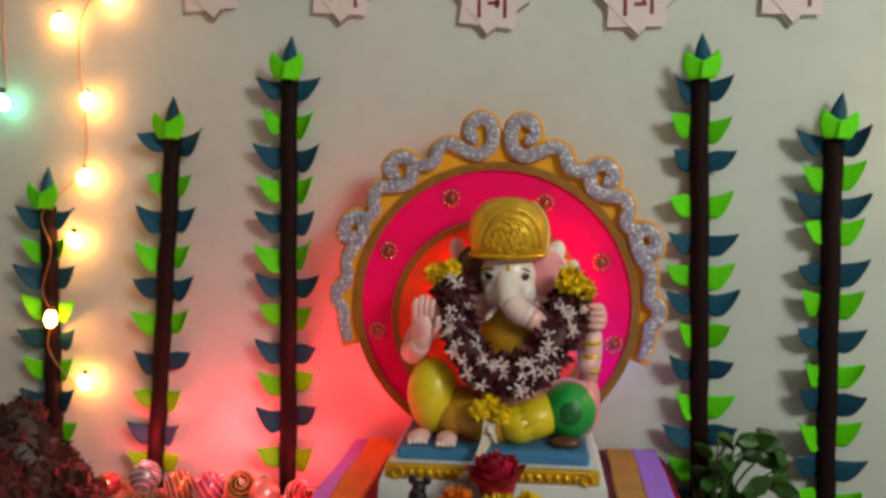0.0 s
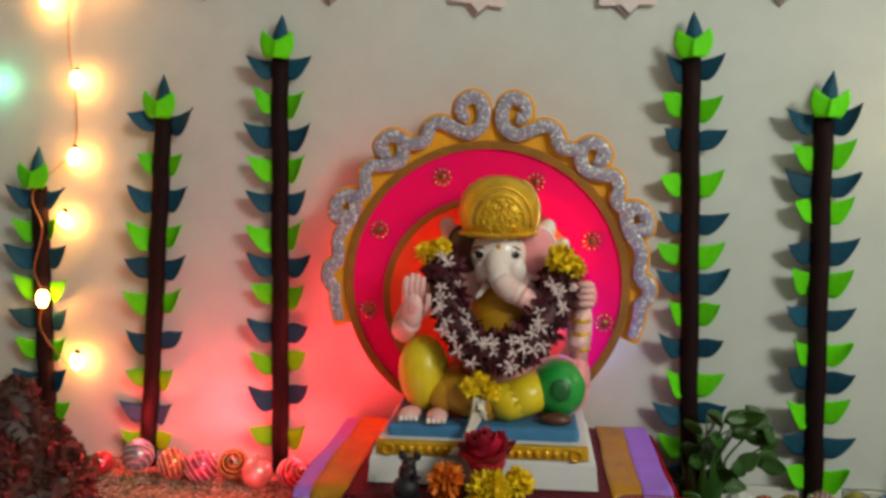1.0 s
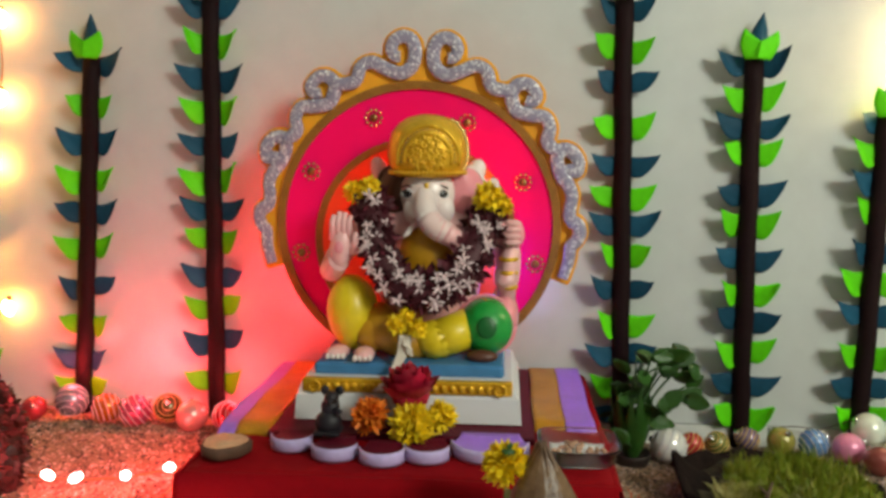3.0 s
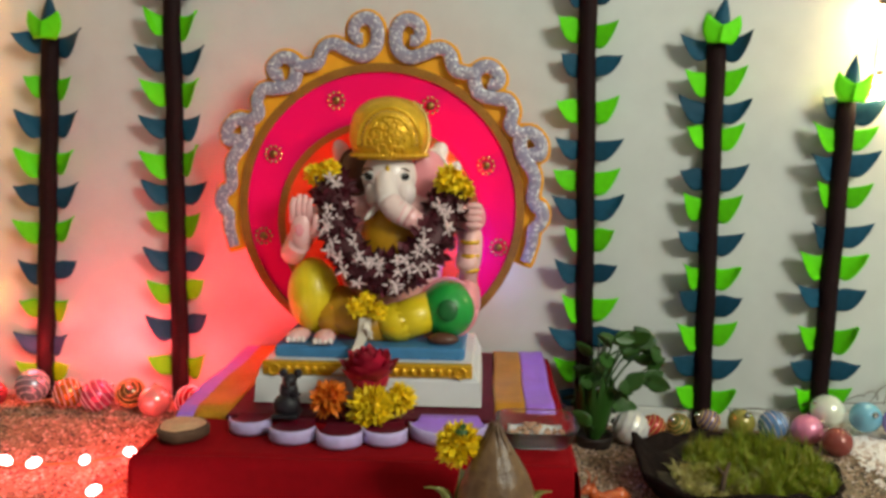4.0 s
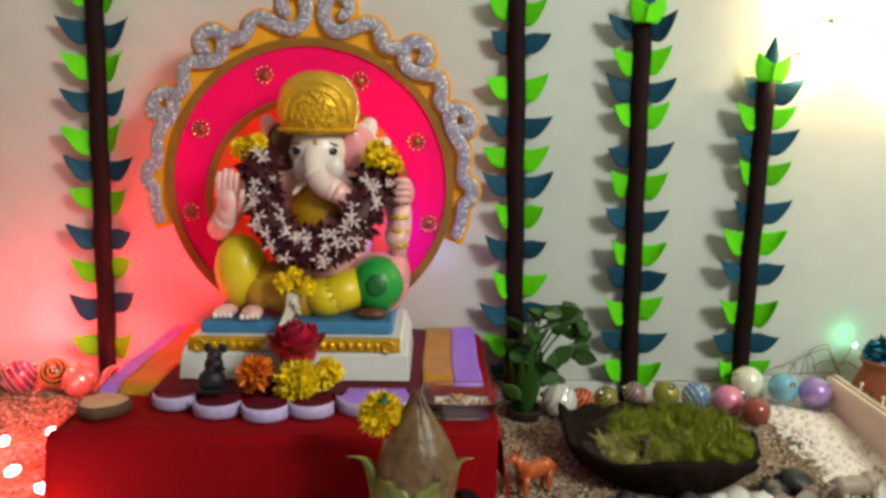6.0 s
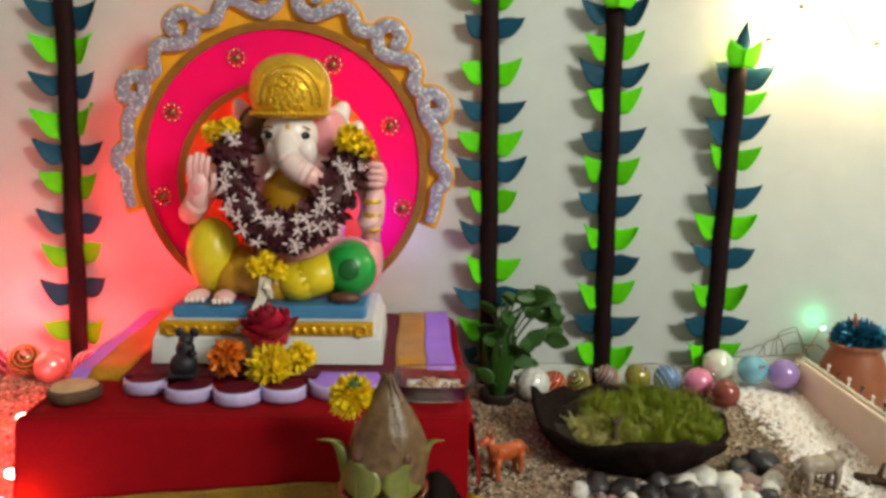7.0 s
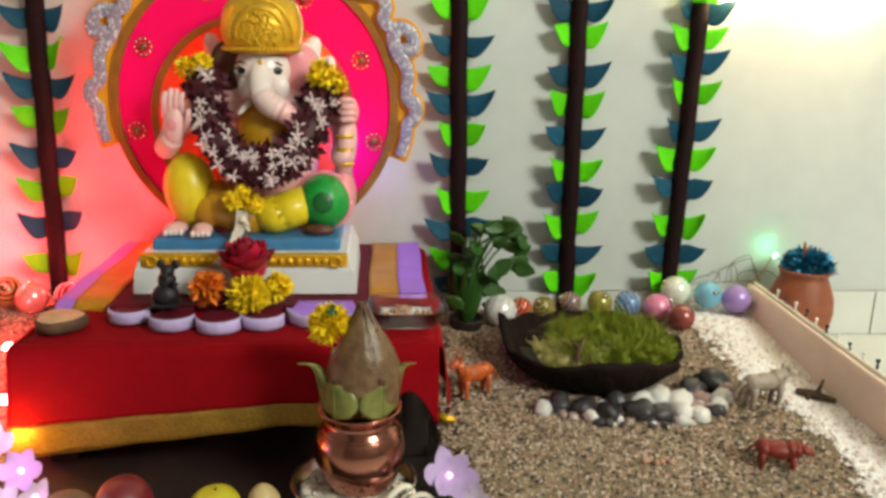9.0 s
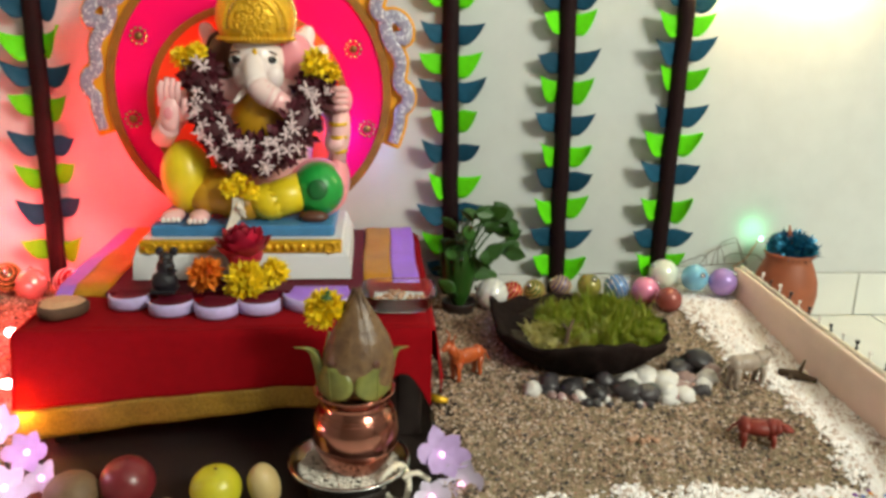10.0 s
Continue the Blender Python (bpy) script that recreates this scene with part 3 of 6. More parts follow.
wallbox("wall_east", X1, X1 + 0.12, YB, 0, 0, ZC, M["room"], "unseen plaster wall, greyed to cut bounced light")
wallbox("ceiling", X0 - 0.12, X1 + 0.12, YB - 0.12, 0.12, ZC, ZC + 0.1, M["ceiling"], "plain pale grey painted ceiling")
floor = wallbox("floor", X0 - 0.12, X1 + 0.12, YB - 0.12, 0.12, -0.1, -0.004, M["grout"], "floor of pale glazed tiles with grey joints")
baseboard = wallbox("baseboard", X0, X1, -0.009, 0, 0, 0.094, M["grout"], "skirting of pale glazed tiles along the wall")

# ---- the paper trees ----


def leaf_mesh(name, sign, material, L, depth, arch, fold, rise):
    mb = MB()

    def fn(u, v):
        up = 0.006 + rise * u ** 2 + arch * math.sin(math.pi * min(1.0, u * 1.05)) * (1 - u)
        d = depth * (1 + 0.16 * math.sin(math.pi * min(1.0, 1.25 * u))) * max(0.0, 1 - u ** 3.6) ** 0.9
        crease = v - (0.85 - 0.8 * u)
        y = -0.012 * u - fold * max(0.0, crease) * (1 - u * 0.5) + 0.006 * abs(v - 0.4) * (1 - u)
        return (sign * L * u, y, up - d * v)

    return sheet(mb, 9, 7, fn, thick=0.0009 * sign, smooth=True).mesh(name, material)


# each colour in three cuts: straight, arched and creased
LEAF = {}
for s in (-1, 1):
    for k, (arch, fold, rise) in enumerate([(0.0, 0.004, 0.009), (0.009, 0.006, 0.005), (-0.004, 0.020, 0.008)]):
        LEAF["teal", s, k] = leaf_mesh("teal_leaf", s, M["teal"], 0.050, 0.034, arch, fold, rise)
        LEAF["green", s, k] = leaf_mesh("green_leaf", s, M["green"], 0.044, 0.036, arch, fold * 1.3, rise)


def bud_mesh(kind):
    mb = MB()
    if kind == "tip":
        def fn(u, v):
            w = 0.021 * (1 - v) ** 0.75 * (0.75 + 0.6 * v * (1 - v))
            return ((u - 0.5) * 2 * w, -0.004 - 0.010 * (1 - (2 * u - 1) ** 2) * (1 - v * 0.6), v * 0.050)
        return sheet(mb, 6, 7, fn, thick=0.001).mesh("bud_tip", M["teal"])
    s = -1 if kind == "left" else 1

    def fn(u, v):
        x = s * (u * 0.030 * (0.55 + 0.62 * math.sin(math.pi * (0.15 + 0.62 * v))) - 0.004)
        return (x, -0.012 - 0.012 * (1 - u) * (1 - 0.4 * v) - 0.004 * v, v * (0.029 + 0.022 * u ** 1.3))

    return sheet(mb, 7, 7, fn, thick=0.001 * s).mesh("bud_petal", M["green"])


BUD = {k: bud_mesh(k) for k in ("tip", "left", "right")}


def paper_tree(xt, zt, xb, zb, heights, label, seed):
    r = random.Random(seed)
    t = thing("paper_tree", (xb, -0.018, zb), label, "paper tree", "paper trees along the wall")
    mb = MB()
    n = 14
    pts = [(xb + (xt - xb) * i / n + 0.0012 * math.sin(i * 1.7 + seed), -0.018, zb + (zt - zb) * i / n) for i in range(n + 1)]
    tube(mb, pts, [0.0162 + 0.0006 * math.sin(i * 2.1 + seed) for i in range(n + 1)], 16, flat=(1, 0.95))
    part("trunk", mb, M["tube"], t, "dark brown rolled paper tube")
    for i, z in enumerate(heights):
        kind = "teal" if i % 2 == 0 else "green"
        k = (z - zb) / (zt - zb)
        x = xb + (xt - xb) * k
        for s in (-1, 1):
            m = pose(x + s * 0.012, -0.017, z + 0.006 + r.uniform(-0.004, 0.004), r.uniform(-6, 6), r.uniform(-6, 6), s * r.uniform(-12, 6))
            short = 0.75 if s < 0 and r.random() < 0.18 else 1.0
            m = m @ Matrix.Diagonal((short * r.uniform(0.88, 1.08), 1, r.uniform(0.9, 1.1), 1))
            shared("leaf", LEAF[kind, s, r.choice((0, 0, 1, 2, 2))], t, m, kind.replace("teal", "dark teal") + " folded paper leaf")
    a = r.uniform(-5, 9)
    shared("bud_tip", BUD["tip"], t, pose(xt + 0.003, -0.022, zt + 0.026, 0, a, 0), "dark teal paper point")
    shared("bud_petal", BUD["left"], t, pose(xt, -0.024, zt - 0.004, 0, a * 0.5 - 3, 0))
    shared("bud_petal", BUD["right"], t, pose(xt, -0.026, zt - 0.004, 0, a * 0.5 + 3, 0))
    return t


paper_tree(-0.867, 0.631, -0.867, 0.05, (0.614, 0.551, 0.496, 0.435, 0.376, 0.316, 0.256, 0.196), "short paper tree of teal and green leaves beside the bulbs", 1)
paper_tree(-0.612, 0.762, -0.664, 0.08, (0.753, 0.673, 0.612, 0.544, 0.477, 0.412, 0.333, 0.267, 0.200, 0.140), "paper tree of teal and green leaves on a dark tube", 2)
paper_tree(-0.386, 0.868, -0.396, 0.08, (0.855, 0.793, 0.728, 0.669, 0.608, 0.547, 0.488, 0.433, 0.363, 0.301, 0.236, 0.161), "tall paper tree of teal and green leaves on a dark tube", 3)
paper_tree(0.350, 0.860, 0.368, 0.05, (0.844, 0.777, 0.714, 0.644, 0.576, 0.519, 0.471, 0.411, 0.349, 0.291, 0.230, 0.173, 0.113), "tall paper tree of teal and green leaves above the plant", 4)
paper_tree(0.575, 0.757, 0.584, 0.05, (0.748, 0.693, 0.643, 0.600, 0.527, 0.471, 0.409, 0.352, 0.297, 0.241, 0.177, 0.122), "paper tree of teal and green leaves behind the grass bowl", 5)
paper_tree(0.803, 0.660, 0.792, 0.05, (0.646, 0.599, 0.550, 0.499, 0.425, 0.376, 0.312, 0.240, 0.179, 0.127), "short paper tree of teal and green leaves beside the bright bulbs", 6)

# ---- the round backdrop ----
CZ, DR = 0.467, 0.243
backdrop = thing("round_backdrop", (0, -0.095, 0.2), "pink round backdrop with silver glitter scrolls and gold trim behind the idol", "backdrop panel")


def circle(cx, cz, r, n=96):
    return [(cx + r * math.cos(2 * math.pi * i / n), cz + r * math.sin(2 * math.pi * i / n)) for i in range(n)]


part("disc", plate(MB(), circle(0, CZ, DR), -0.105, -0.088), M["pink"], backdrop, "hot pink satin disc")
part("centre_panel", plate(MB(), circle(-0.004, 0.442, 0.164), -0.108, -0.1055), M["orange"], backdrop, "orange inner circle")
part("outer_trim", ringplate(MB(), (0, CZ), DR - 0.012, DR + 0.002, -0.110, -0.104), M["trim"], backdrop, "brown gold lace ring")
part("inner_trim", ringplate(MB(), (-0.004, 0.442), 0.162, 0.174, -0.110, -0.104), M["trim"], backdrop, "brown gold lace ring")
part("foot", block(MB(), -0.12, 0.12, -0.098, -0.06, 0.2, 0.29, 0.002), M["yellow_foam"], backdrop)


def pol(deg, r):
    return (r * math.cos(radians(deg)), CZ + r * math.sin(radians(deg)))


def smooth_line(pts, n=8):
    out = []
    for i in range(len(pts) - 1):
        p0, p1, p2, p3 = pts[max(i - 1, 0)], pts[i], pts[i + 1], pts[min(i + 2, len(pts) - 1)]
        for k in range(n):
            u = k / n
            out.append(tuple(0.5 * (2 * b + (c - a) * u + (2 * a - 5 * b + 4 * c - d) * u * u + (3 * b - a - 3 * c + d) * u ** 3)
                             for a, b, c, d in zip(p0, p1, p2, p3)))
    return out + [pts[-1]]


def leaned(x, z, deg=-2.2):
    """The scroll work sits a little turned on the disc."""
    c, s = math.cos(radians(deg)), math.sin(radians(deg))
    return (x * c - (z - CZ) * s, CZ + x * s + (z - CZ) * c)


def scroll(name, line, w, side, parent, lift=0.0):
    pts = [(p[0], -0.1125 - lift, p[1]) for p in (leaned(side * x, z) for x, z in line)]
    n = len(pts)
    rr = [w * (0.80 + 0.20 * math.sin(math.pi * min(1, 0.12 + 0.9 * i / n))) for i in range(n)]
    return part(name, tube(MB(), pts, rr, 12, flat=(1, 0.22), up=(0, 1, 0)), M["silver"], parent)


# one side's scrolls: a tall curl at the crown, two waves that end in curls, a low bump and a tail
W = 0.0116
LINES = [smooth_line([pol(a, r) for a, r in q], 7) for q in (
    [(65, 0.267), (68, 0.284), (72.2, 0.286), (77, 0.268), (81.7, 0.2585), (86, 0.270), (87.0, 0.293), (86, 0.311), (83.5, 0.3185), (80.6, 0.313), (79.3, 0.300), (80.2, 0.288), (82.0, 0.286)],
    [(36.5, 0.262), (38.8, 0.277), (43, 0.282), (47, 0.267), (52.3, 0.2565), (57, 0.273), (57, 0.291), (54.3, 0.302), (50.2, 0.298), (49.6, 0.285), (51.8, 0.279)],
    [(9.5, 0.261), (14, 0.267), (18, 0.265), (23, 0.258), (28.5, 0.262), (30.6, 0.276), (28.6, 0.289), (24.7, 0.293), (21.6, 0.285), (22.8, 0.275), (25, 0.276)],
    [(12, 0.264), (7, 0.259), (4.6, 0.264), (3.4, 0.272), (0.5, 0.276), (-2.5, 0.271), (-4.5, 0.263), (-10, 0.264), (-17, 0.263)],
    [(68, 0.283), (64.5, 0.266), (60.5, 0.269), (57, 0.279)],
    [(38.5, 0.276), (36, 0.262), (33, 0.263), (30.4, 0.272)],
)]


def foam_reach(a):
    """How far out the foam goes at an angle: a narrow margin round the scrolls."""
    best, margin = 0.261, W + 0.0045
    for ln in LINES:
        for x, z in ln:
            r, b = math.hypot(x, z - CZ), math.atan2(z - CZ, x)
            off = abs(radians(a) - b) * r
            if off < margin:
                best = max(best, r + math.sqrt(margin * margin - off * off))
    return best


for side in (-1, 1):
    ring = [pol(a, foam_reach(a)) for a in [-19 + 110 * i / 130 for i in range(131)]]
    inner = [pol(90 - 109 * i / 40, DR - 0.01) for i in range(41)]
    full = [leaned(side * x, z) for x, z in ring + inner]
    part("foam_backing", plate(MB(), full if side > 0 else full[::-1], -0.103 + 0.001 * side, -0.090), M["yellow_foam"], backdrop, "orange yellow foam backing")
    for k, ln in enumerate(LINES):
        scroll("scroll", ln, W, side, backdrop, 0.0008 * k)
for bx, bz in ((-0.075, 0.650), (0.084, 0.642), (-0.184, 0.559), (0.179, 0.543), (-0.204, 0.418), (0.202, 0.404)):
    mb = MB()
    ellipsoid(mb, (bx, -0.108, bz), (0.0075, 0.005, 0.0075), nu=12, nv=8)
    b = part("brooch", mb, M["brooch"], backdrop, "antique gold brooch with beads")
    mb = MB()
    for i in range(10):
        w = 2 * math.pi * i / 10
        ellipsoid(mb, (bx + 0.0135 * math.cos(w), -0.1075, bz + 0.0135 * math.sin(w)), 0.0028, nu=8, nv=6)
    part("beads", mb, M["bead"], b)

# ---- the altar table with its cloths ----
table = thing("altar_table", (0.02, -0.28, 0), "low altar table under a red velvet cloth with a gold hem", "table")
mb = MB()
block(mb, -0.245, 0.285, -0.50, -0.03, 0.15, 0.18, 0.003)
part("top", mb, M["dark"], table)
for lx in (-0.225, 0.265):
    for ly in (-0.475, -0.06):
        part("leg", block(MB(), lx - 0.018, lx + 0.018, ly - 0.018, ly + 0.018, 0.0036, 0.15, 0.003), M["dark"], table)
TOP = 0.188


def cloth_top(u, v):
    x = -0.258 + 0.548 * u
    y = -0.02 - 0.505 * v
    return (x, y, TOP + 0.0008 * math.sin(x * 40) * math.sin(y * 31))


def cloth_front(u, v):
    x = -0.266 + 0.560 * u
    drop = 0.152 - 0.041 * min(1, u / 0.62) + 0.001 * math.sin(u * 9)
    if u > 0.86:
        drop = 0.111 - 0.051 * math.sin(math.pi * min(1, (u - 0.86) / 0.135))
    fold = 0.0025 * math.sin(u * 15 + 0.6) * v + 0.0015 * math.sin(u * 37) * v
    if v < 0.12:
        w = v / 0.12 * math.pi / 2
        return (x, -0.519 - 0.012 * math.sin(w) - fold, TOP - 0.012 * (1 - math.cos(w)))
    k = (v - 0.12) / 0.88
    return (x - 0.010 * k * (1 - u), -0.531 - 0.010 * k - fold, TOP - 0.012 - (drop - 0.012) * k)


def cloth_side(u, v, x):
    y = -0.02 - 0.505 * u
    s = -1 if x < 0 else 1
    drop = 0.145 - (0.045 * u if s > 0 else 0.0)
    fold = 0.005 * math.sin(u * 17) * v
    if v < 0.12:
        w = v / 0.12 * math.pi / 2
        return (x + s * (0.012 * math.sin(w) + fold), y, TOP - 0.012 * (1 - math.cos(w)))
    k = (v - 0.12) / 0.88
    return (x + s * (0.012 + 0.012 * k + fold), y, TOP - 0.012 - (drop - 0.012) * k)


mb = MB()
sheet(mb, 30, 24, cloth_top, thick=-0.0015)
sheet(mb, 60, 16, lambda u, v: cloth_front(u * 0.86, v * 0.72), thick=0.0012)
sheet(mb, 24, 16, lambda u, v: cloth_front(0.86 + 0.14 * u, v), thick=0.0012)
for sx in (-0.258, 0.290):
    sheet(mb, 30, 14, lambda u, v: cloth_side(u, v, sx), thick=0.0012)
cloth = part("red_cloth", mb, M["red"], table, "red velvet table cloth")
mb = MB()
sheet(mb, 60, 6, lambda u, v: Vector(cloth_front(u * 0.86, 0.72 + 0.28 * v)) + Vector((0, -0.001, 0)), thick=0.0015)
part("gold_hem", mb, M["hem"], cloth, "woven gold hem")

# a raised plank wrapped in silk on the table
plank = thing("silk_wrapped_plank", (0.012, -0.21, TOP), "plank wrapped in maroon silk with gold and lavender borders", "plank")
part("plank_core", block(MB(), -0.185, 0.197, -0.395, -0.03, TOP + 0.001, 0.198, 0.003), M["maroon"], plank, "maroon silk middle")


def band(x0, x1, lift, wave, run=0.362):
    def fn(u, v):
        y = -0.025 - run * v
        x = x0 + (x1 - x0) * u
        sag = 0.010 * max(0.0, v - 0.93) / 0.07
        return (x + 0.0015 * math.sin(v * 7), y - 0.0015 * math.sin(u * 9 + wave), 0.199 + lift + 0.0012 * math.sin(v * 13 + x * 50) - sag)
    return sheet(MB(), 8, 30, fn, thick=-0.006)


part("gold_border", band(-0.236, -0.183, 0.001, 0), M["goldcloth"], plank, "gold zari border")
part("gold_border", band(0.197, 0.243, 0.001, 1, 0.312), M["goldcloth"], plank, "gold zari border")
part("lavender_border", band(-0.262, -0.236, 0.0, 2), M["purple"], plank, "lavender silk border")
part("lavender_border", band(0.243, 0.286, 0.0, 3, 0.318), M["purple"], plank, "lavender silk border")

# the pleated end of the silk that lies in lobes on the table
pleats = thing("pleated_silk_end", (0, -0.44, TOP + 0.002), "pleated end of silk in lobes with lilac edges on the table", "cloth")
for i, (x, y, w) in enumerate([(-0.139, -0.425, 0.032), (-0.074, -0.452, 0.034), (-0.008, -0.464, 0.033), (0.050, -0.450, 0.033), (0.134, -0.424, 0.056)]):
    mb = MB()

    def lobe(u, v):
        a = math.pi * (1.04 + 0.92 * u)
        return (x + (w - 0.004) * math.cos(a), y + w * 0.85 * math.sin(a) - 0.0025 * math.sin(v * 3.1), TOP + 0.002 + 0.018 * v)
    sheet(mb, 20, 4, lobe, thick=-0.002)
    part("lobe_edge", mb, M["lilac"], pleats, "pale lilac satin edge")
    mb = MB()

    def cap(u, v):
        a = math.pi * (1.02 + 0.96 * u)
        return (x + (w - 0.003) * (0.75 + 0.25 * v) * math.cos(a), y + 0.03 * (1 - v) + (w - 0.003) * 0.85 * v * math.sin(a), TOP + 0.018 - 0.005 * math.sin(math.pi * v))
    sheet(mb, 20, 6, cap, thick=-0.002)
    part("lobe_top", mb, M["maroon"] if i < 4 else M["purple"], pleats)

# ---- the idol: one plain shape ----
SM = [M[k] for k in ("white", "gold", "blue", "yellow", "ochre", "cushion_green", "skin", "face", "earpink", "eye", "brown", "bead", "deep_green", "trunkpink")]
WHITE, GOLD, BLUE, YEL, OCH, GRN, SKIN, FACE, EAR, EYE, BRN, BEAD, DGRN, BLUSH = range(14)
mb = MB()
# plinth: white slab, gold band, blue seat
BZ = 0.2005


def frustum(z0, z1, x0, x1, y0, y1, inset, m):
    b = 0.003
    rows = []
    for z, k in ((z0, 0.0), (z1 - b, inset), (z1, inset + b)):
        rows.append([(x0 + k, y0 + k, z), (x1 - k, y0 + k, z), (x1 - k, y1 - k, z), (x0 + k, y1 - k, z)])
    verts = [p for r in rows for p in r]
    faces = [(j * 4 + i, j * 4 + (i + 1) % 4, j * 4 + 4 + (i + 1) % 4, j * 4 + 4 + i) for j in range(2) for i in range(4)] + [(8, 9, 10, 11), (3, 2, 1, 0)]
    mb.add(verts, faces, m, False)


frustum(BZ, 0.240, -0.158, 0.178, -0.345, -0.13, 0.003, WHITE)
frustum(0.240, 0.262, -0.153, 0.172, -0.341, -0.135, 0.006, WHITE)
block(mb, -0.146, 0.164, -0.3418, -0.330, 0.2415, 0.2625, 0.002, GOLD)
for i in range(4):
    block(mb, -0.143, 0.160, -0.3435 + 0.0004 * i, -0.339, 0.243 + 0.0045 * i, 0.2465 + 0.0045 * i, 0.001, GOLD)
for gx in (-0.128, 0.146):
    ring = [(gx + 0.008 * math.cos(a), -0.345, 0.2515 + 0.008 * math.sin(a)) for a in [2 * math.pi * i / 16 for i in range(17)]]
    tube(mb, ring, 0.0022, 6, GOLD)
for i in range(19):
    gx = -0.108 + 0.0132 * i
    ellipsoid(mb, (gx, -0.344, 0.2515), (0.0052, 0.003, 0.006), m=GOLD, nu=8, nv=6)
block(mb, -0.134, 0.152, -0.318, -0.14, 0.261, 0.280, 0.006, BLUE, 3)
# crossed legs, dhoti and cushions
ellipsoid(mb, (-0.087, -0.245, 0.343), (0.041, 0.046, 0.060), (0, -5, 0), YEL)
ellipsoid(mb, (-0.052, -0.262, 0.314), (0.030, 0.030, 0.030), (0, 22, 0), OCH)
tube(mb, [(-0.055, -0.245, 0.335), (-0.03, -0.268, 0.316), (0.0, -0.272, 0.302), (0.03, -0.265, 0.298)], [0.030, 0.030, 0.026, 0.022], 14, OCH)
ellipsoid(mb, (0.047, -0.272, 0.309), (0.034, 0.032, 0.030), (0, 12, 0), YEL)
tube(mb, [(0.100, -0.24, 0.322), (0.075, -0.262, 0.316), (0.045, -0.275, 0.308)], [0.032, 0.031, 0.030], 14, YEL)
ellipsoid(mb, (0.122, -0.243, 0.324), (0.043, 0.046, 0.045), None, GRN, 22, 14)
ellipsoid(mb, (0.1245, -0.2862, 0.331), (0.016, 0.0035, 0.017), (-11, 0, 4), DGRN)
ring = [(0.122 + 0.045 * math.cos(a), -0.236, 0.324 + 0.047 * math.sin(a)) for a in [2 * math.pi * i / 28 for i in range(29)]]
tube(mb, ring, 0.0038, 6, EAR)
for i in range(7):
    a = radians(200 + 24 * i)
    tube(mb, [(0.047 + 0.030 * math.cos(a), -0.286, 0.309 + 0.026 * math.sin(a)), (0.047 + 0.034 * math.cos(a), -0.276, 0.309 + 0.031 * math.sin(a))], 0.002, 5, GOLD)
# feet with toes
for fx, fy, fz, rz in ((-0.104, -0.285, 0.288, -20), (-0.060, -0.300, 0.290, 8)):
    ellipsoid(mb, (fx, fy, fz), (0.016, 0.024, 0.011), (0, 0, rz), SKIN)
    for k in range(4):
        ellipsoid(mb, (fx - 0.011 + 0.0075 * k, fy - 0.021 + 0.001 * k, fz - 0.002), (0.0042, 0.006, 0.005), None, FACE, 8, 6)
ellipsoid(mb, (0.118, -0.287, 0.287), (0.024, 0.014, 0.010), None, BRN)
# torso and belly
ellipsoid(mb, (0.028, -0.195, 0.385), (0.084, 0.060, 0.085), None, SKIN, 24, 14)
ellipsoid(mb, (0.035, -0.215, 0.425), (0.055, 0.047, 0.062), None, OCH, 20, 12)
ellipsoid(mb, (0.028, -0.180, 0.470), (0.098, 0.040, 0.048), None, SKIN, 20, 12)
# arms: the front pair raised, the back pair held up behind
for s, pts in ((-1, [(-0.062, -0.19, 0.478), (-0.108, -0.20, 0.440), (-0.122, -0.238, 0.408), (-0.104, -0.268, 0.428)]),
               (1, [(0.118, -0.19, 0.480), (0.152, -0.20, 0.442), (0.154, -0.22, 0.395), (0.150, -0.24, 0.405)])):
    tube(mb, smooth_line(pts, 5), [0.024 - 0.0005 * i for i in range(16)], 12, SKIN)
ellipsoid(mb, (-0.100, -0.270, 0.448), (0.0175, 0.014, 0.031), (0, 6, 0), SKIN)
for k in range(4):
    x = -0.113 + 0.0085 * k
    tube(mb, [(x, -0.272, 0.460), (x + 0.001, -0.276, 0.488), (x + 0.004, -0.275, 0.506 - 0.005 * abs(k - 1.4))], [0.0056, 0.0052, 0.0036], 8, SKIN)
tube(mb, [(-0.084, -0.272, 0.440), (-0.076, -0.280, 0.458), (-0.076, -0.281, 0.473)], [0.0066, 0.006, 0.0038], 8, SKIN)
ellipsoid(mb, (-0.101, -0.2835, 0.450), (0.007, 0.0025, 0.010), None, EAR)
ellipsoid(mb, (-0.118, -0.232, 0.418), (0.019, 0.020, 0.008), (0, 20, 0), GOLD)
ellipsoid(mb, (0.166, -0.235, 0.470), (0.014, 0.014, 0.022), (0, -6, 0), EAR)
for k in range(4):
    ellipsoid(mb, (0.161, -0.249, 0.487 - 0.010 * k), (0.014, 0.007, 0.0055), None, SKIN, 10, 6)
tube(mb, [(0.152, -0.21, 0.35), (0.156, -0.225, 0.40), (0.158, -0.232, 0.455)], [0.015, 0.014, 0.011], 12, SKIN)
for k in range(3):
    ellipsoid(mb, (0.156, -0.228, 0.385 + 0.022 * k), (0.0165, 0.016, 0.006), None, GOLD, 14, 6)
ellipsoid(mb, (0.152, -0.205, 0.330), (0.022, 0.05, 0.045), None, EAR)
ellipsoid(mb, (-0.055, -0.165, 0.560), (0.015, 0.014, 0.026), (0, -20, 0), SKIN)
ellipsoid(mb, (0.100, -0.165, 0.560), (0.016, 0.014, 0.024), (0, 25, 0), FACE)
